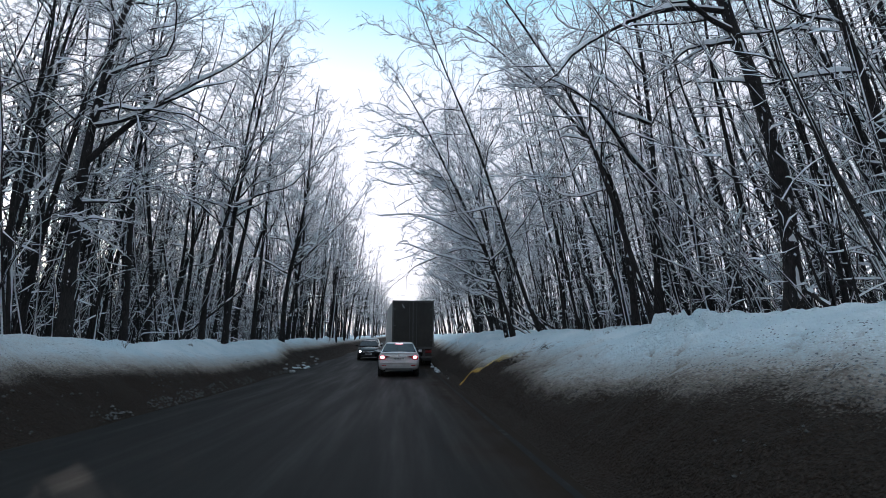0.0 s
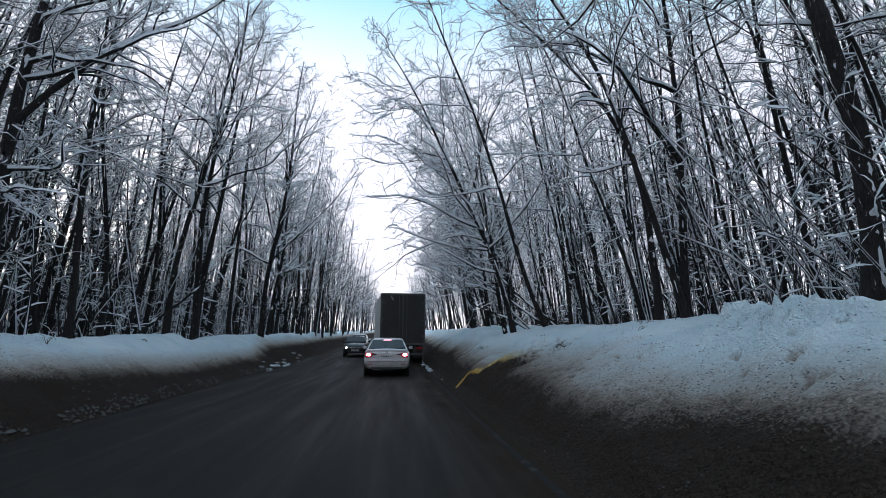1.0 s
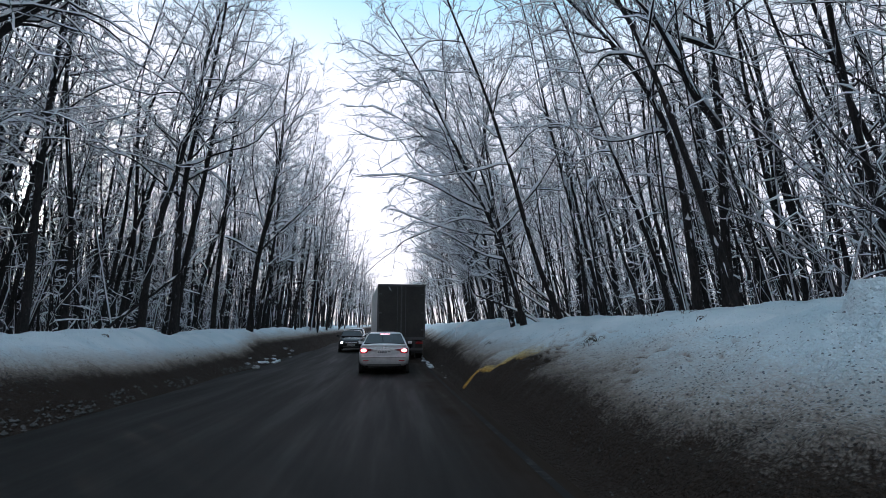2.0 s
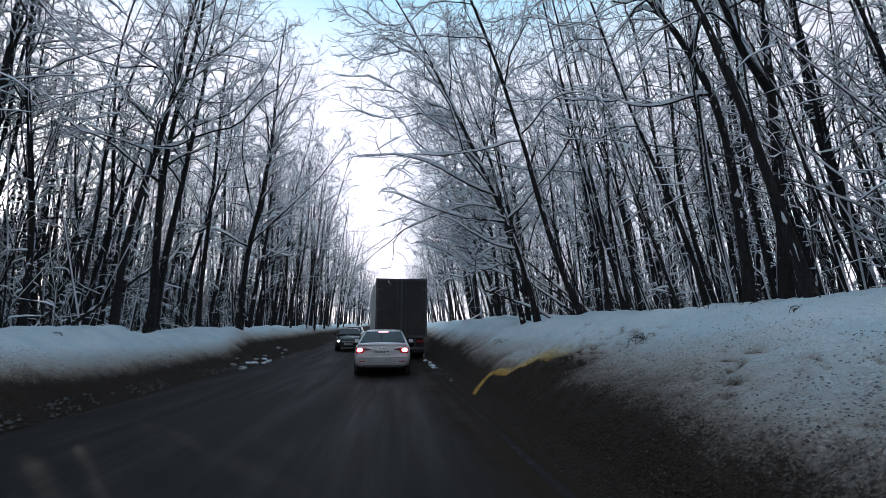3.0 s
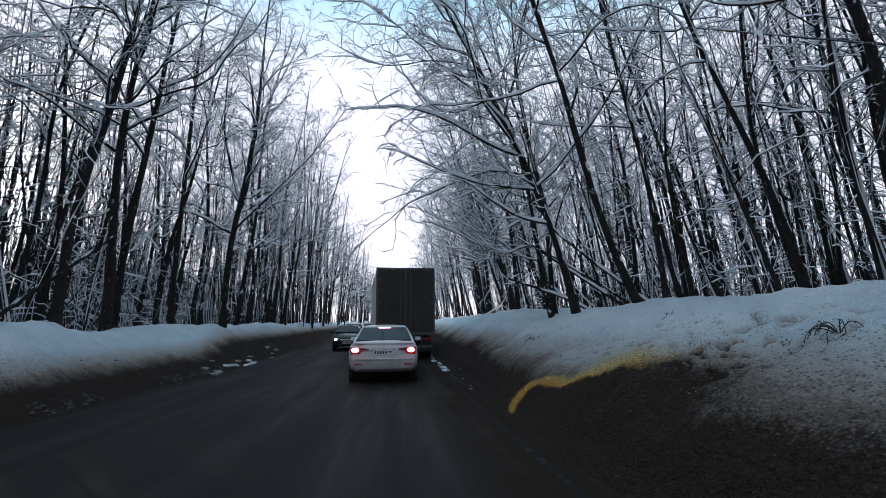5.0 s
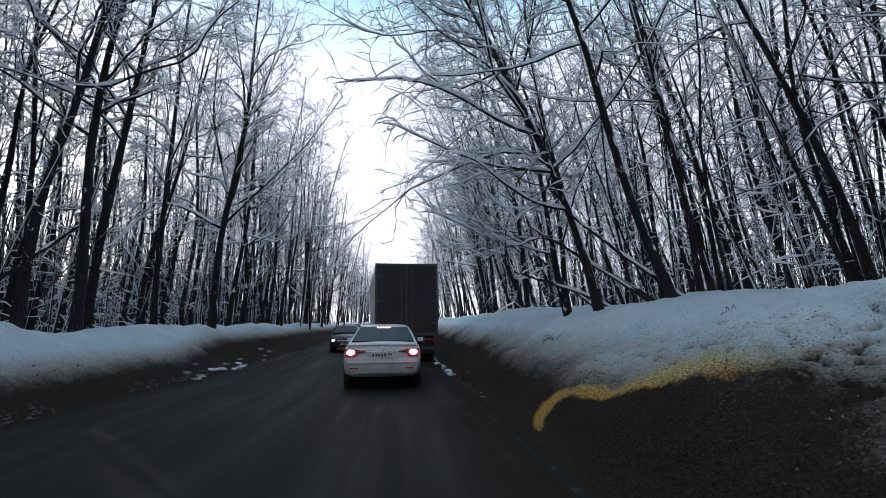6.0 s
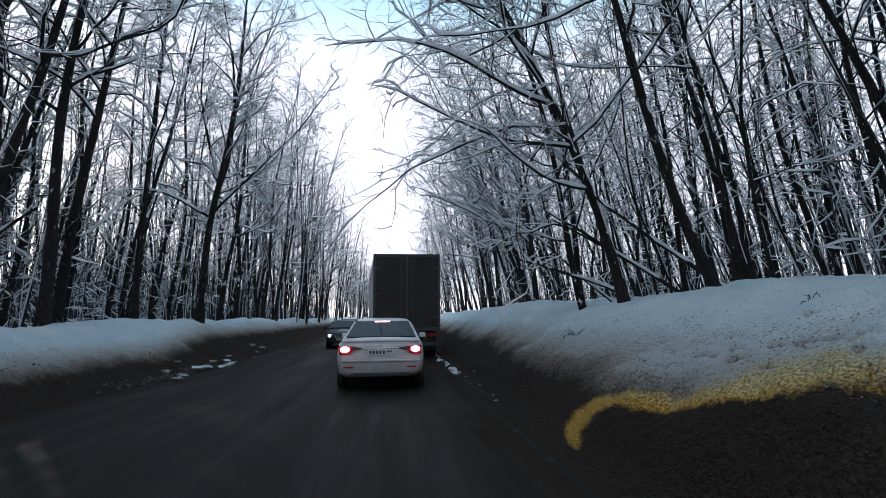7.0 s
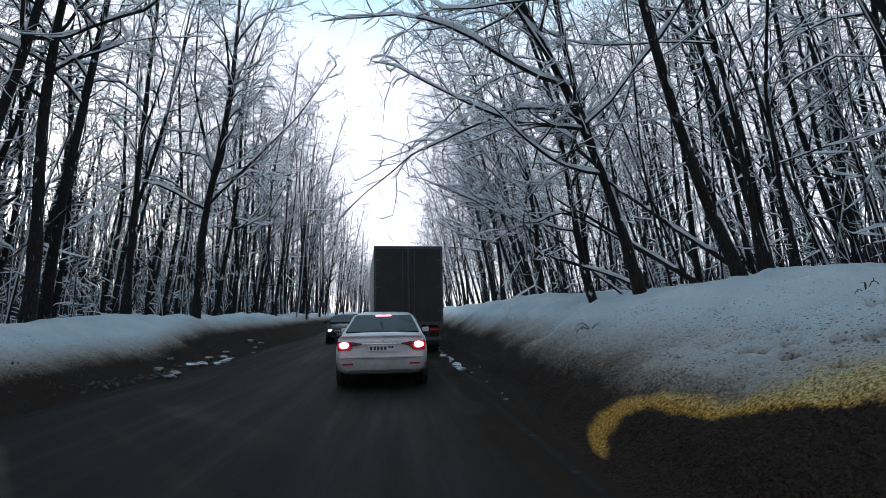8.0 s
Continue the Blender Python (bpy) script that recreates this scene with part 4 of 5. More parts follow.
RIM = grained("alloy_rim", (0.25, 0.25, 0.26), (0.42, 0.42, 0.43), 0.4, 10, 0.1, metal=0.8)
CAR_GLASS = plain("tinted_car_glass", (0.006, 0.008, 0.010), 0.05)
CAR_GLASS.node_tree.nodes["Principled BSDF"].inputs["Specular IOR Level"].default_value = 0.22
CHROME = plain("chrome", (0.6, 0.6, 0.62), 0.2, 1.0)
RED_LENS = plain("red_lamp_lens", (0.30, 0.012, 0.015), 0.2)
RED_LIT = plain("lit_brake_lamp", (0.5, 0.03, 0.04), 0.3, emit=(1.0, 0.32, 0.34), strength=7.0)
RED_LIT_HIGH = plain("lit_high_brake_lamp", (0.5, 0.03, 0.04), 0.3, emit=(1.0, 0.45, 0.5), strength=5.0)
SMOKED = plain("smoked_lamp_lens", (0.05, 0.02, 0.02), 0.25)
HEAD_LENS = plain("headlamp_glass", (0.45, 0.47, 0.5), 0.12, coat=0.6)
HEAD_LIT = plain("lit_headlamp", (0.8, 0.8, 0.8), 0.3, emit=(1.0, 0.98, 0.92), strength=9.0)
PLATE = grained("white_plate", (0.5, 0.5, 0.5), (0.62, 0.62, 0.62), 0.5, 9, 0.0)
PLATE_INK = plain("plate_ink", (0.03, 0.03, 0.035), 0.6)
TARP = grained("dark_tarpaulin", (0.019, 0.0170, 0.0150), (0.042, 0.038, 0.0335), 0.8, 1.2, 0.25, 0.03)
TARP_SIDE = grained("pale_curtain", (0.38, 0.39, 0.38), (0.55, 0.56, 0.55), 0.7, 1.6, 0.25, 0.02)
STEEL = grained("dirty_steel", (0.04, 0.04, 0.042), (0.10, 0.10, 0.10), 0.6, 7, 0.2, metal=0.4)


def part(name, bm, mat, parent, label="", kind="", smooth=False, bevel=0.0):
    """One bmesh as a mesh object under a thing or a part."""
    if bevel:
        bmesh.ops.bevel(bm, geom=bm.edges[:], offset=bevel, segments=2, profile=0.6, affect="EDGES")
    me = bpy.data.meshes.new(name)
    bmesh.ops.recalc_face_normals(bm, faces=bm.faces[:])
    bm.to_mesh(me)
    bm.free()
    me.materials.append(mat)
    for p in me.polygons:
        p.use_smooth = smooth
    ob = new(name, me)
    ob.parent = parent
    return tagged(ob, label, kind=kind)


def box(x0, x1, y0, y1, z0, z1):
    bm = bmesh.new()
    bmesh.ops.create_cube(bm, size=1, matrix=Matrix.Translation(((x0 + x1) / 2, (y0 + y1) / 2, (z0 + z1) / 2))
                          @ Matrix.Diagonal((x1 - x0, y1 - y0, z1 - z0, 1)))
    return bm


def disc(x, y, z, r, w, axis="X", n=24):
    bm = bmesh.new()
    turn = Matrix.Rotation(radians(90), 4, "Y" if axis == "X" else "X")
    bmesh.ops.create_cone(bm, cap_ends=True, segments=n, radius1=r, radius2=r, depth=w, matrix=Matrix.Translation((x, y, z)) @ turn)
    return bm


def slab(corners, thick=0.012):
    """A panel through four or more corners in order, given thickness along its normal."""
    bm = bmesh.new()
    vs = [bm.verts.new(c) for c in corners]
    f = bm.faces.new(vs)
    f.normal_update()
    nrm = f.normal.copy()
    out = bmesh.ops.extrude_face_region(bm, geom=[f])
    top = [v for v in out["geom"] if isinstance(v, bmesh.types.BMVert)]
    for v in top:
        v.co += nrm * thick
    return bm


def loft(rings, close=True):
    bm = bmesh.new()
    rows = [[bm.verts.new(p) for p in ring] for ring in rings]
    k = len(rings[0])
    for a, b in zip(rows, rows[1:]):
        for i in range(k if close else k - 1):
            j = (i + 1) % k
            bm.faces.new((a[i], a[j], b[j], b[i]))
    bm.faces.new(rows[0])
    bm.faces.new(rows[-1][::-1])
    return bm


def mirrored(points):
    """A closed outline from its right half, bottom to top."""
    return points + [(-x, y, z) for x, y, z in reversed(points) if abs(x) > 1e-6]


def wheel(parent, x, y, r=0.32, w=0.20):
    t = part("wheel", disc(x, y, r, r, w), TYRE, parent, "dirty black tyre", bevel=0.015)
    part("rim", disc(x + math.copysign(w / 2 - 0.015, x), y, r, r * 0.64, 0.04, n=16), RIM, t)
    return t


def car(name, label, paint, at, turn, L=4.69, W=1.84, H=1.46, hatch=False, brake=False, lamps=False):
    """A saloon or hatchback, tail at y = 0, nose at y = L, wheels on z = 0."""
    root = new(name)
    root.matrix_world = at @ Matrix.Rotation(radians(turn), 4, "Z")
    h = W / 2
    tail = 0.98 if not hatch else 1.0
    # y, half width, floor, deck
    lay = ((0.0, 0.84, 0.36, tail - 0.06), (0.05, 0.90, 0.30, tail), (0.2, 0.965, 0.26, tail + 0.03), (0.6, 0.99, 0.24, tail + 0.04), (1.2, 1.0, 0.22, tail + 0.02),
           (2.2, 1.0, 0.20, 0.97), (3.1, 1.0, 0.20, 0.98), (3.6, 0.995, 0.22, 0.95), (4.1, 0.975, 0.24, 0.87), (4.45, 0.92, 0.24, 0.78), (4.62, 0.83, 0.26, 0.68), (4.69, 0.72, 0.32, 0.58))
    rings = []
    for y, w, zb, zt in lay:
        y, w = y * L / 4.69, w * h
        d = zt - zb
        half = [(0, zb), (w * 0.80, zb), (w * 0.955, zb + 0.10 * d), (w * 0.985, zb + 0.3 * d), (w, zb + 0.55 * d), (w * 0.985, zb + 0.74 * d),
                (w * 0.955, zb + 0.90 * d), (w * 0.88, zb + 0.975 * d), (w * 0.6, zt + 0.012), (w * 0.25, zt + 0.022), (0, zt + 0.024)]
        ring = []
        for x, z in half:
            lean = 0.13 * min(max((z - 0.60) / 0.35, 0), 1) * max(0, 1 - y / 0.3)
            ring.append((x, y + lean, z))
        rings.append(mirrored(ring))
    body = part("body", loft(rings), paint, root, smooth=True)
    # cabin: belt ring to roof ring
    back, roof_back, roof_front, front = (0.62, 1.45, 2.65, 3.45) if not hatch else (0.18, 0.75, 2.4, 3.35)
    s = L / 4.69
    belt = tail + 0.02
    ybs = [back, roof_back, (roof_back + roof_front) / 2, roof_front, front]
    zr = [belt, H - 0.045, H, H - 0.03, 0.99]
    tops = []
    for y, z in zip(ybs, zr):
        low = (belt if y < 2 else 0.98) - 0.04
        wb, wr = h * 0.90, h * (0.90 - 0.22 * (z - low) / 0.5)
        tops.append(mirrored([(0, y * s, low), (wb, y * s, low), (wb * 0.995, y * s, low + 0.02), (wr + 0.02, y * s, max(z - 0.05, low + 0.03)), (wr - 0.05, y * s, max(z - 0.008, low + 0.035)), (wr * 0.5, y * s, z + 0.012 if z > 1.2 else z), (0, y * s, z + 0.018 if z > 1.2 else z)]))
    part("cabin", loft(tops), paint, root, smooth=False, bevel=0.0)

    def on_back(u, v, off=0.022):
        y = back + (roof_back - back) * v
        z = belt + (H - 0.045 - belt) * v
        wide = h * (0.885 - 0.195 * v) - 0.03
        return (u * wide, (y - off) * s, z + off)

    def on_front(u, v, off=0.022):
        y = front + (roof_front - front) * v
        z = 0.99 + (H - 0.03 - 0.99) * v
        wide = h * (0.885 - 0.195 * v) - 0.03
        return (u * wide, (y + off) * s, z + off)

    part("rear_window", slab([on_back(-0.97, 0.08), on_back(0.97, 0.08), on_back(0.96, 0.9), on_back(-0.96, 0.9)], -0.03), CAR_GLASS, root, "dark tinted glass")
    part("windscreen", slab([on_front(-0.97, 0.06), on_front(0.97, 0.06), on_front(0.96, 0.92), on_front(-0.96, 0.92)], 0.03), CAR_GLASS, root, "dark tinted glass")
    for sx in (-1, 1):
        mid = (roof_back + roof_front) / 2
        for y0, y1, y2, y3 in (((back + roof_back) / 2 + 0.15, mid - 0.06, mid - 0.06, roof_back + 0.08), (mid + 0.02, (front + roof_front) / 2 + 0.12, roof_front + 0.02, mid + 0.02)):
            lo, hi = belt + 0.035, H - 0.10
            wl_, wh_ = h * 0.90 - 0.012, h * (0.90 - 0.22 * (hi - belt) / 0.5) + 0.022
            pts = [(sx * wl_, y0 * s, lo), (sx * wl_, y1 * s, lo), (sx * wh_, y2 * s, hi), (sx * wh_, y3 * s, hi)]
            part("side_window", slab(pts, 0.008 if sx > 0 else -0.008), CAR_GLASS, root)
        m = part("mirror", box(sx * (h + 0.02), sx * (h + 0.19), 3.05 * s, 3.15 * s, 0.98, 1.10) if sx > 0 else box(-h - 0.19, -h - 0.02, 3.05 * s, 3.15 * s, 0.98, 1.10), paint, root, bevel=0.025)
        part("mirror_foot", box(min(sx * (h - 0.08), sx * (h + 0.03)), max(sx * (h - 0.08), sx * (h + 0.03)), 3.07 * s, 3.12 * s, 0.98, 1.02), PLASTIC, m)
        for wy in (0.88, 3.72):
            # solid dark disc stands in for the shaded wheel opening
            part("wheel_arch", disc(sx * (h - 0.055), wy * s, 0.34, 0.385, 0.10), PLASTIC, root, bevel=0.01)
            wheel(root, sx * (h - 0.115), wy * s)
        part("sill", box(min(sx * (h - 0.10), sx * (h + 0.004)), max(sx * (h - 0.10), sx * (h + 0.004)), 1.3 * s, 3.3 * s, 0.19, 0.29), GRIME, root, bevel=0.02)
        for dy in (1.75, 2.75):
            part("door_handle", box(min(sx * (h - 0.02), sx * (h + 0.018)), max(sx * (h - 0.02), sx * (h + 0.018)), (dy - 0.35) * s, (dy - 0.15) * s, 0.83, 0.86), paint, root, bevel=0.006)
    # tail
    part("rear_bumper_trim", box(-h * 0.66, h * 0.66, -0.015, 0.12, 0.27, 0.345), PLASTIC, root, "black lower bumper", bevel=0.02)
    part("bumper_lip", box(-h * 0.86, h * 0.86, -0.02, 0.12, 0.565, 0.60), paint, root, bevel=0.012)
    for sx in (-1, 1):
        a, b = sorted((sx * h * 0.58, sx * h * 0.80))
        part("reflector", box(a, b, -0.022, 0.05, 0.445, 0.475), RED_LENS, root, "dark red reflector strip", bevel=0.006)
        outline = [(0.915, 0.880), (0.62, 0.872), (0.40, 0.838), (0.40, 0.818), (0.60, 0.790), (0.66, 0.715), (0.90, 0.705)]
        pts = [(sx * h * x, 0.02 + 0.05 * max(0, 0.62 - x), z) for x, z in outline]
        cluster = part("tail_lamp", slab(pts, -0.17 if sx > 0 else 0.17), RED_LENS, root, "red tail lamp cluster")
        a, b = sorted((sx * h * 0.42, sx * h * 0.63))
        part("lamp_wing", box(a, b, 0.008, 0.10, 0.812, 0.842), SMOKED, cluster, bevel=0.008)
        if brake:
            core = disc(sx * h * 0.775, 0.03, 0.812, 0.062, 0.09, "Y", 20)
            for v in core.verts:
                v.co.x = sx * h * 0.775 + (v.co.x - sx * h * 0.775) * 1.55
            part("brake_lamp", core, RED_LIT, cluster, "glowing brake lamp", bevel=0.012)
    boot = part("boot_lid", box(-h * 0.58, h * 0.58, 0.055, 0.2, 0.60, 0.90), paint, root, bevel=0.025)
    part("boot_edge", box(-h * 0.86, h * 0.86, 0.085, 0.28, tail - 0.015, tail + 0.012), paint, boot, bevel=0.008)
    part("plate_strip", box(-h * 0.36, h * 0.36, 0.028, 0.1, 0.815, 0.84), CHROME, boot, bevel=0.006)
    part("badge", disc(0, 0.045, 0.905, 0.038, 0.03, "Y"), CHROME, boot, "round chrome badge")
    plate = part("number_plate", box(-0.26, 0.26, 0.022, 0.07, 0.69, 0.805), PLATE, root, "white plate with dark bars", bevel=0.004)
    for i, x in enumerate((-0.2, -0.13, -0.065, 0.0, 0.07, 0.15, 0.205)):
        part("plate_bar", box(x - 0.022, x + 0.022, 0.016, 0.03, 0.715 + (0.03 if i > 4 else 0), 0.782), PLATE_INK, plate)
    if brake:
        part("high_brake_lamp", box(-0.17, 0.17, (roof_back - 0.16) * s, (roof_back - 0.10) * s, H - 0.125, H - 0.065), RED_LIT_HIGH, root, "glowing high brake lamp", bevel=0.008)
    part("aerial", box(-0.012, 0.012, (roof_back + 0.12) * s, (roof_back + 0.2) * s, H - 0.01, H + 0.055), PLASTIC, root, bevel=0.005)
    # nose
    part("grille", box(-h * 0.46, h * 0.46, L - 0.14, L + 0.012, 0.52, 0.63), PLASTIC, root, "black grille with a chrome bar", bevel=0.015)
    part("grille_bar", box(-h * 0.46, h * 0.46, L - 0.06, L + 0.028, 0.61, 0.635), CHROME, root, bevel=0.006)
    for k in range(3):
        part("grille_slat", box(-h * 0.43, h * 0.43, L - 0.05, L + 0.02, 0.535 + 0.024 * k, 0.543 + 0.024 * k), CHROME if k == 1 else STEEL, root)
    part("lower_grille", box(-h * 0.62, h * 0.62, L - 0.2, L + 0.006, 0.30, 0.40), PLASTIC, root, bevel=0.015)
    fp = part("front_plate", box(-0.26, 0.26, L - 0.02, L + 0.035, 0.40, 0.512), PLATE, root, "white plate with dark bars", bevel=0.004)
    for x in (-0.2, -0.13, -0.065, 0.0, 0.07, 0.15, 0.205):
        part("plate_bar", box(x - 0.022, x + 0.022, L + 0.034, L + 0.039, 0.425, 0.49), PLATE_INK, fp)
    for sx in (-1, 1):
        a, b = sorted((sx * h * 0.53, sx * h * 0.86))
        hl = part("headlamp", box(a, b, L - 0.34, L - 0.045, 0.565, 0.71), HEAD_LENS, root, "clear headlamp glass", bevel=0.045)
        if lamps and (sx > 0 or lamps == 2):
            part("lit_lamp", disc(sx * h * 0.72, L - 0.06, 0.635, 0.065, 0.08, "Y"), HEAD_LIT, hl, "glowing headlamp", bevel=0.01)
        a, b = sorted((sx * h * 0.55, sx * h * 0.74))
        part("fog_lamp", box(a, b, L - 0.2, L - 0.03, 0.33, 0.40), HEAD_LENS, root, bevel=0.015)
    part("bonnet_crease", box(-h * 0.62, h * 0.62, (L - 0.42), (L - 0.39), 0.775, 0.79), PLASTIC, root)
    for sx in (-1, 1):
        part("wiper", slab([(sx * 0.1, 3.40 * s, 1.03), (sx * 0.6, 3.36 * s, 1.05), (sx * 0.6, 3.33 * s, 1.07), (sx * 0.1, 3.37 * s, 1.05)], 0.012), PLASTIC, root)
    return tagged(root, label, "car")


def standing(x, y, slope=True):
    up = math.atan(float(rise(y + 2) - rise(y - 2)) / 4)
    return Matrix.Translation((x, y, float(rise(y)))) @ Matrix.Rotation(up, 4, "X")


car("white_saloon_car", "grimy white saloon car with glowing brake lamps on the road", WHITE_PAINT, standing(-0.28, 21.55), 0.0, brake=True)
car("black_saloon_car", "dirty black saloon car with one lit headlamp on the road", BLACK_PAINT, standing(-3.0, 41.6), 183.0, L=4.35, W=1.70, H=1.42, lamps=1)
car("white_hatchback_car", "white hatchback car with a lit headlamp behind the black car", WHITE_PAINT, standing(-3.3, 49.5), 182.0, L=4.0, W=1.70, H=1.48, hatch=True, lamps=1)


def lorry(at):
    root = new("lorry")
    root.matrix_world = at
    h = 1.275
    part("cargo_box", box(-h, h, 0.0, 11.5, 1.08, 3.95), TARP_SIDE, root, "pale curtain sides", bevel=0.03)
    for sx in (-1, 1):
        a, b = sorted((sx * 0.03, sx * (h - 0.07)))
        door = part("rear_door", box(a, b, -0.03, 0.02, 1.14, 3.86), TARP, root, "dark green tarpaulin door", bevel=0.012)
        for z in (1.5, 2.4, 3.4):
            a2, b2 = sorted((sx * (h - 0.22), sx * (h - 0.03)))
            part("hinge", box(a2, b2, -0.045, -0.02, z, z + 0.06), STEEL, door, bevel=0.008)
        part("lock_rod", box(sx * 0.22 - 0.015, sx * 0.22 + 0.015, -0.06, -0.028, 1.2, 3.8), STEEL, door, bevel=0.006)
        a, b = sorted((sx * (h - 0.075), sx * (h + 0.01)))
        part("corner_post", box(a, b, -0.04, 0.06, 1.05, 3.97), STEEL, root, bevel=0.012)
        a, b = sorted((sx * 0.62, sx * 1.2))
        part("mud_flap", box(a, b, 0.55, 0.58, 0.28, 0.95), PLASTIC, root, bevel=0.008)
        a, b = sorted((sx * 0.78, sx * 1.16))
        lamp = part("tail_lamp", box(a, b, -0.02, 0.06, 0.80, 0.92), RED_LENS, root, "unlit red tail lamp", bevel=0.012)
        part("lamp_guard", box(a, b, -0.035, -0.018, 0.855, 0.87), STEEL, lamp)
        for y in (1.3, 2.6, 3.9):
            wheel(root, sx * 1.06, y, 0.5, 0.38)
        for y in (8.0, 12.4):
            wheel(root, sx * 1.06, y, 0.5, 0.30)
        part("chassis_rail", box(min(sx * 0.35, sx * 0.5), max(sx * 0.35, sx * 0.5), 0.1, 12.8, 0.82, 1.08), STEEL, root, bevel=0.01)
    part("centre_post", box(-0.03, 0.03, -0.045, 0.03, 1.12, 3.88), STEEL, root, bevel=0.01)
    part("header_rail", box(-h + 0.07, h - 0.07, -0.042, 0.03, 3.86, 3.965), STEEL, root, bevel=0.012)
    part("sill_rail", box(-h + 0.07, h - 0.07, -0.05, 0.06, 1.02, 1.145), STEEL, root, bevel=0.012)
    part("underrun_bar", box(-1.18, 1.18, -0.02, 0.10, 0.46, 0.58), STEEL, root, "dirty steel bar", bevel=0.012)
    for x in (-0.7, 0.7):
        part("bar_bracket", box(x - 0.04, x + 0.04, 0.0, 0.08, 0.56, 1.04), STEEL, root)
    plate = part("number_plate", box(-0.26, 0.26, -0.03, 0.0, 0.66, 0.77), PLATE, root, "dirty white plate with dark bars", bevel=0.004)
    for x in (-0.18, -0.1, -0.02, 0.06, 0.16):
        part("plate_bar", box(x - 0.024, x + 0.024, -0.036, -0.028, 0.68, 0.75), PLATE_INK, plate)
    cab = part("cab", box(-1.22, 1.22, 11.9, 14.1, 0.75, 3.35), WHITE_PAINT, root, bevel=0.10)
    part("windscreen", box(-1.1, 1.1, 14.08, 14.12, 1.95, 2.85), CAR_GLASS, cab, bevel=0.01)
    return tagged(root, "tall lorry with a dark green tarpaulin rear and pale sides", "lorry")


lorry(standing(0.45, 30.0) @ Matrix.Rotation(radians(4.0), 4, "Z"))

# ---- small things by the road ----
ICE = snow_material("grey_ice", (0.42, 0.45, 0.47), (0.68, 0.72, 0.75))
CRUST = grained("dirty_ice", (0.10, 0.095, 0.09), (0.34, 0.34, 0.34), 0.6, 9, 0.5, 0.02)
WEED = grained("dry_weed", (0.025, 0.02, 0.015), (0.07, 0.055, 0.04), 0.9, 30, 0.2)


def ice_lump(x, y, size, mat, seed, label, flat=0.45):
    r = random.Random(seed)
    bm = bmesh.new()
    bmesh.ops.create_icosphere(bm, subdivisions=2, radius=1)
    for v in bm.verts:
        n = noise.noise(v.co * 1.6 + Vector((seed * 3.1, 0, 0)))
        v.co *= 1 + 0.75 * n + 0.3 * noise.noise(v.co * 4 + Vector((0, seed, 0)))
        v.co = Vector((v.co.x * size * r.uniform(0.95, 1.05), v.co.y * size * 1.4, v.co.z * size * flat))
    me = bpy.data.meshes.new("ice_chunk")
    bm.to_mesh(me)
    bm.free()
    me.materials.append(mat)
    ob = new("ice_chunk", me)
    ob.matrix_world = Matrix.Translation((x, y, ground_at(x, y) + size * flat * 0.35)) @ Matrix.Rotation(r.uniform(0, 6.28), 4, "Z")
    return tagged(ob, label, "ice", "ice chunks along the road")


r = random.Random(5)
for i in range(26):
    y = 24.5 + i * 0.72 + r.uniform(-0.2, 0.2)
    ice_lump(float(right_edge(np.array([y]))[0]) - r.uniform(0.02, 0.18), y, r.uniform(0.04, 0.11), ICE, i, "small pale ice chunk at the road's edge")
for i in range(12):
    y = r.uniform(24, 36)
    ice_lump(float(left_edge(np.array([y]))[0]) + r.uniform(-0.55, 0.25), y, r.uniform(0.06, 0.15), CRUST, 40 + i, "grey ice chunk at the foot of the snow bank")
for i in range(6):
    ice_lump(-5.5 - 0.5 * r.random(), 26.8 + 0.6 * i, r.uniform(0.07, 0.15), ICE, 70 + i, "pale broken ice slab at the foot of the bank", 0.4)
for i in range(5):
    y = r.uniform(17, 24)
    ice_lump(float(right_edge(np.array([y]))[0]) + r.uniform(-0.2, 0.25), y, r.uniform(0.02, 0.04), CRUST, 90 + i, "dirty ice chunk at the foot of the snow bank")


def clods(name, count, seed, side, mat, span, sizes, label, low=None):
    """Loose crumbs of ploughed snow scattered over the face of a bank, joined."""
    g = np.random.RandomState(seed)
    y = span[0] + (span[1] - span[0]) * g.rand(count)
    s = span[2] + (span[3] - span[2]) * g.rand(count)
    keep = field(s, y, 0.9, seed) + 0.5 * field(s, y, 0.3, seed + 1) > (-0.1 if low is None else low)
    y, s = y[keep], s[keep]
    x = (right_edge(y) + s) if side > 0 else (left_edge(y) - s)
    z = (right_z(s, y) if side > 0 else left_z(s, y)) + rise(y)
    r = sizes[0] + (sizes[1] - sizes[0]) * g.rand(len(y)) ** 3
    octa = np.array([(1, 0, 0), (0, 1, 0), (-1, 0, 0), (0, -1, 0), (0, 0, 1), (0, 0, -1)], float)
    tri = np.array([(0, 1, 4), (1, 2, 4), (2, 3, 4), (3, 0, 4), (1, 0, 5), (2, 1, 5), (3, 2, 5), (0, 3, 5)])
    V = octa[None] * (0.7 + 0.6 * g.rand(len(y), 6, 1)) * r[:, None, None]
    a = g.rand(len(y)) * 6.28
    c, q = np.cos(a)[:, None], np.sin(a)[:, None]
    V = np.stack([V[..., 0] * c - V[..., 1] * q, V[..., 0] * q + V[..., 1] * c, V[..., 2] * 0.8], -1) + np.stack([x, y, z + r * 0.25], 1)[:, None]
    F = tri[None] + (np.arange(len(y)) * 6)[:, None, None]
    ob = new(name, mesh_from(name, V.reshape(-1, 3), F.reshape(-1, 3), [mat], False))
    return tagged(ob, label, "snow", kind="stuff")


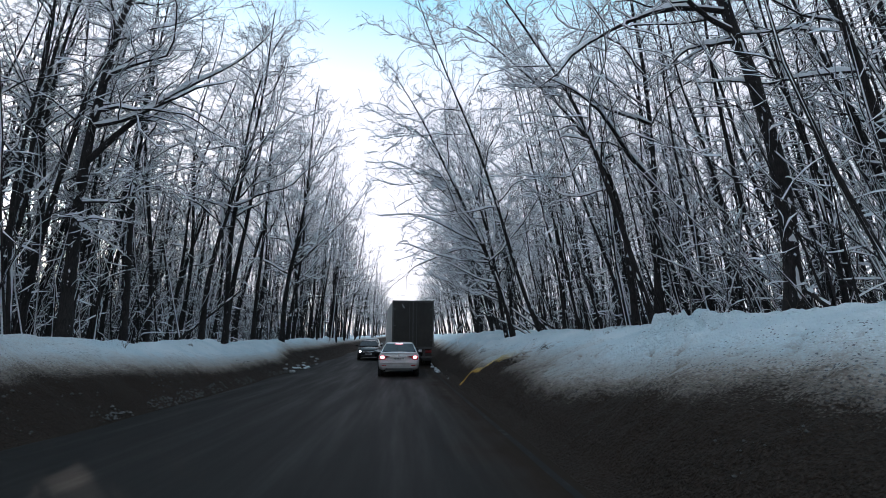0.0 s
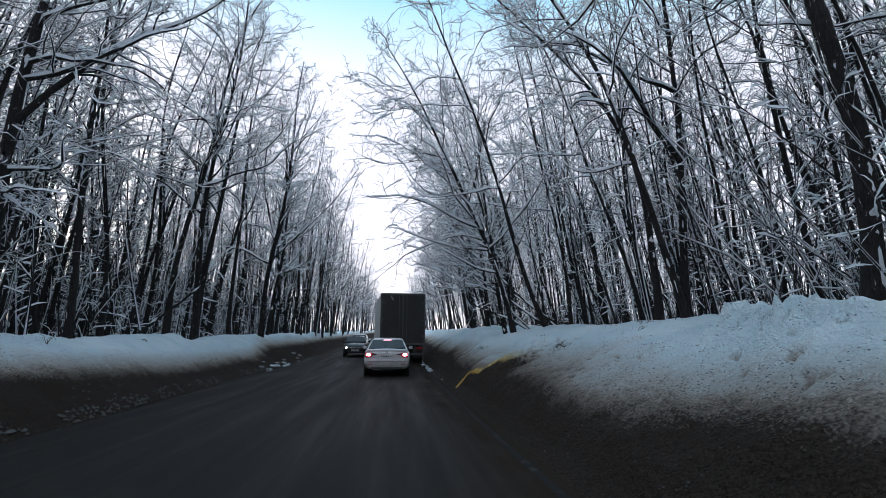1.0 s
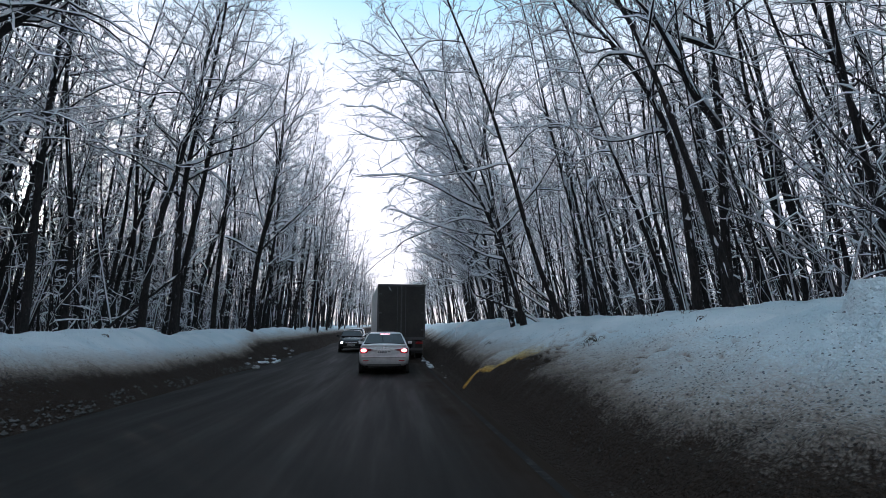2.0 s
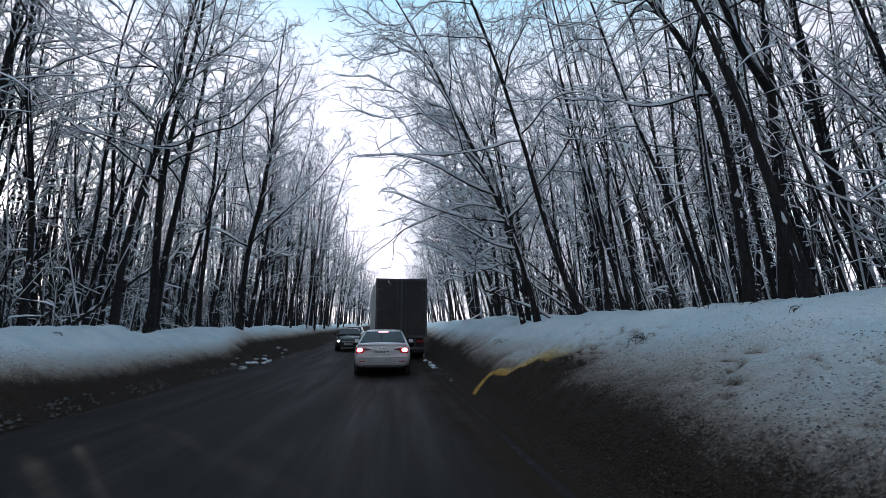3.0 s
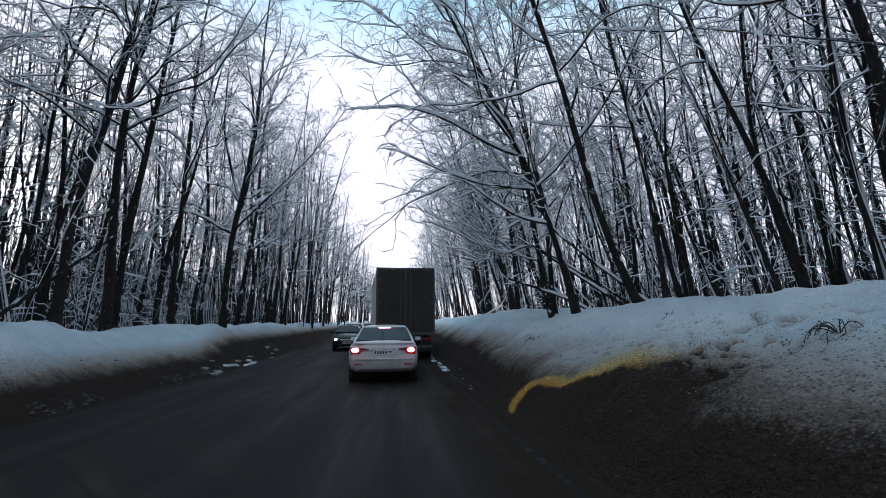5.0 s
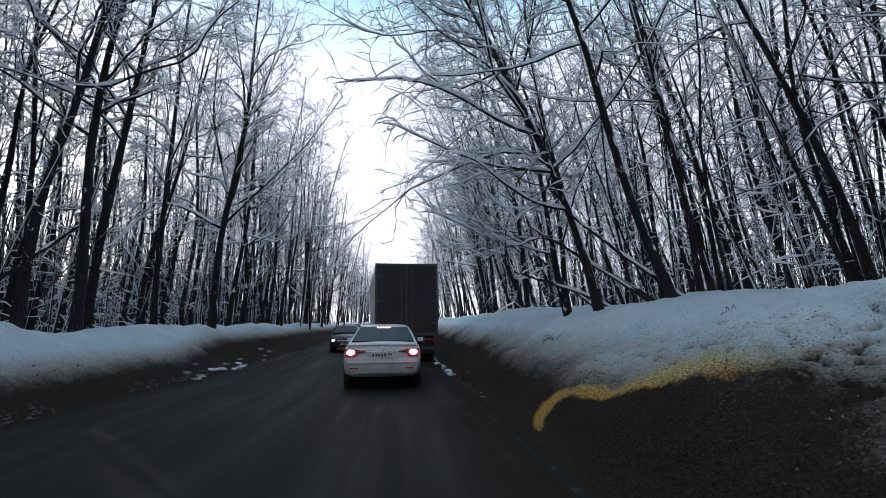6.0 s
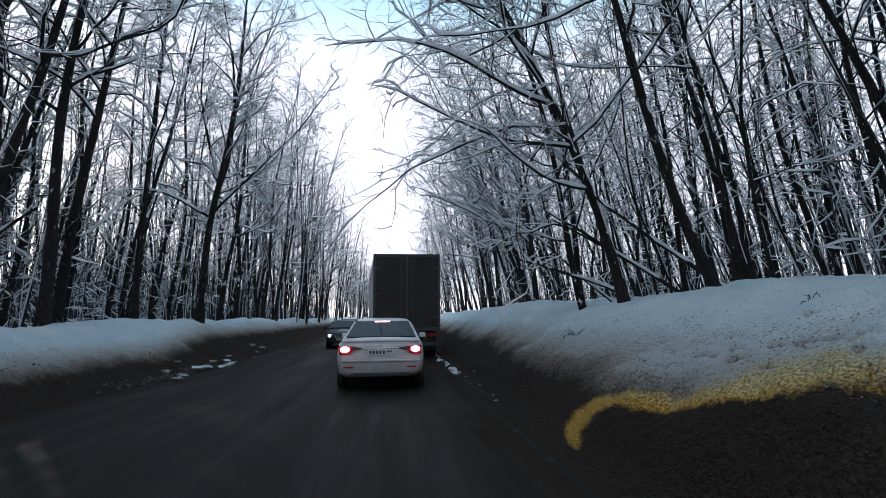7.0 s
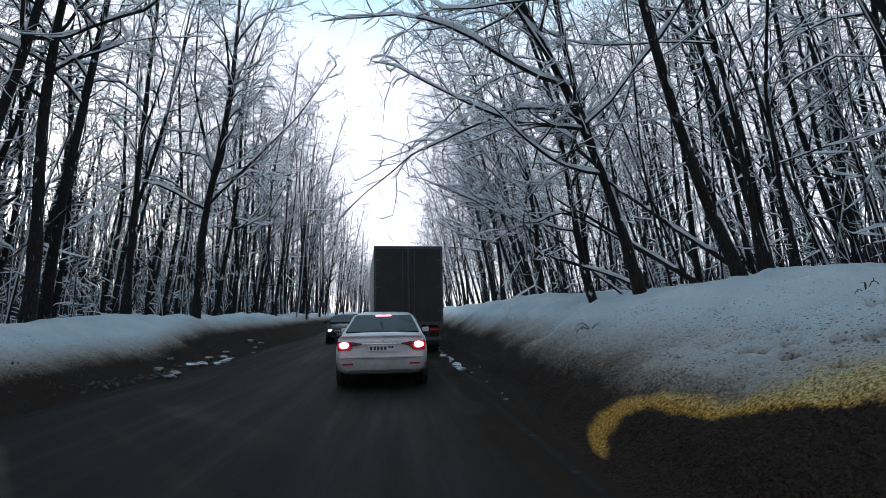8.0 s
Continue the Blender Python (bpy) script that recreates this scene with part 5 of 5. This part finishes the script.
clods("snow_crumbs", 3000, 61, 1, CRUST, (9, 26, 0.8, 2.2), (0.004, 0.011), "grey crumbs of dirty snow strewn over the bank")
clods("dirt_crumbs", 1500, 67, 1, GRIME, (3, 26, 0.05, 1.1), (0.005, 0.018), "dark frozen crumbs at the foot of the bank")
clods("edge_ice", 700, 73, -1, GRIME, (8, 27, 0.0, 0.28), (0.02, 0.06), "jagged grey ice along the foot of the bank", 0.0)
clods("left_crumbs", 900, 71, -1, GRIME, (7, 34, 0.1, 1.0), (0.010, 0.035), "grey crumbs of dirty snow at the foot of the bank", 0.1)


def dry_weed(x, y, tall, stems, seed, bow=0.6):
    """A tuft of thin dead stems, bowed over."""
    g = np.random.RandomState(seed)
    s = np.zeros((stems, 3)) + np.array([0, 0, -0.05])
    w = np.stack([g.normal(size=stems) * 0.5 - 0.2, g.normal(size=stems) * 0.5, np.ones(stems)], 1)
    P = sweep(g, s, w, tall * g.uniform(0.6, 1.1, stems), 8, 0.06, 0.0, bow)
    R = taper(np.full(stems, 0.006), 8, 0.5)
    q, qw, ql, qr = offshoots(g, P, R, 3, 0.4, 50, 15, 0.3, 0.7)
    Q = sweep(g, q, qw, ql, 3, 0.1, 0, 0.2)
    v, f = joined([tubes(P, R, 4), tubes(Q, taper(np.full(len(Q), 0.004), 3, 0.6), 3)])
    ob = new("dry_weed", mesh_from("dry_weed", v, f, [WEED]))
    ob.location = (x, y, ground_at(x, y))
    return tagged(ob, "dead bowed weed stems sticking out of the snow", "weed", "weeds on the bank")


dry_weed(3.38, 20.3, 0.36, 7, 1, 0.9)
dry_weed(3.75, 12.6, 0.4, 9, 2, 0.9)
dry_weed(4.4, 16.2, 0.32, 4, 3, 1.2)
dry_weed(5.0, 12.9, 0.3, 4, 5, 0.8)
dry_weed(4.3, 9.3, 0.2, 5, 6, 1.2)
dry_weed(3.0, 24.4, 0.3, 6, 7)
dry_weed(4.7, 10.8, 0.2, 5, 8, 1.0)
dry_weed(-7.3, 17.5, 0.35, 5, 9)
dry_weed(-7.0, 12.8, 0.3, 6, 10)
for i in range(9):
    dry_weed(5.4 + 1.4 * r.random(), 6.5 + 1.7 * i + r.uniform(-0.5, 0.5), r.uniform(0.25, 0.5), 3, 20 + i, 0.4)


def fallen_branch(x, y, length, turn, tilt, radius, seed):
    g = np.random.RandomState(seed)
    P = sweep(g, np.zeros((1, 3)), np.array([[math.cos(radians(turn)), math.sin(radians(turn)), math.tan(radians(tilt))]]), np.array([length]), 10, 0.04, 0, 0)
    R = taper(np.array([radius]), 10, 0.5)
    v, f = tubes(P, R, 7)
    ob = new("fallen_branch", mesh_from("fallen_branch", v, f, [BARK]))
    ob.location = (x, y, ground_at(x, y))
    sv, sf = snow_caps(g, P, R, 0.03, 5, 0.5, 0.05)
    part_ob = tagged(new("branch_snow", mesh_from("branch_snow", sv, sf, [SNOW])), kind="stuff")
    part_ob.parent = ob
    return tagged(ob, "fallen dark branch under a ridge of snow", "branch", "fallen branches")


fallen_branch(6.2, 21.2, 3.6, 150, 38, 0.05, 2)
fallen_branch(7.4, 23.0, 4.0, 150, 36, 0.045, 3)
fallen_branch(6.0, 19.6, 3.0, 155, 42, 0.05, 4)
fallen_branch(5.7, 22.6, 3.2, 140, 30, 0.055, 5)
fallen_branch(6.8, 26.0, 4.2, 150, 45, 0.05, 6)
fallen_branch(-9.6, 21.0, 3.5, 20, 50, 0.06, 7)
fallen_branch(6.1, 9.3, 0.6, 5, 38, 0.03, 8)
fallen_branch(6.3, 6.6, 0.55, 175, 46, 0.055, 9)
fallen_branch(6.05, 9.2, 0.4, 120, 60, 0.015, 10)

# worn edge line, seen between streaks of slush
lm, ln_, ll, lp = material("worn_line_paint")
patches = noise_node(ln_, ll, 3.0, 5, 0.7)
ll.new(ramp(ln_, ll, patches, (0.56, (0.020, 0.019, 0.018)), (0.74, (0.075, 0.074, 0.07))), lp.inputs["Base Color"])
lp.inputs["Roughness"].default_value = 0.9
lp.inputs["Specular IOR Level"].default_value = 0.08
ly = np.arange(4, 60, 0.5)
lv = np.stack([np.stack([np.full_like(ly, xx), ly, road_z(np.full_like(ly, xx), ly) + 0.006], 1) for xx in (1.46, 1.55)], 1).reshape(-1, 3)
line = new("edge_line", mesh_from("edge_line", lv, grid_faces(len(ly), 2), [lm]))
tagged(line, "worn white edge line on the asphalt", "road marking", kind="structure")
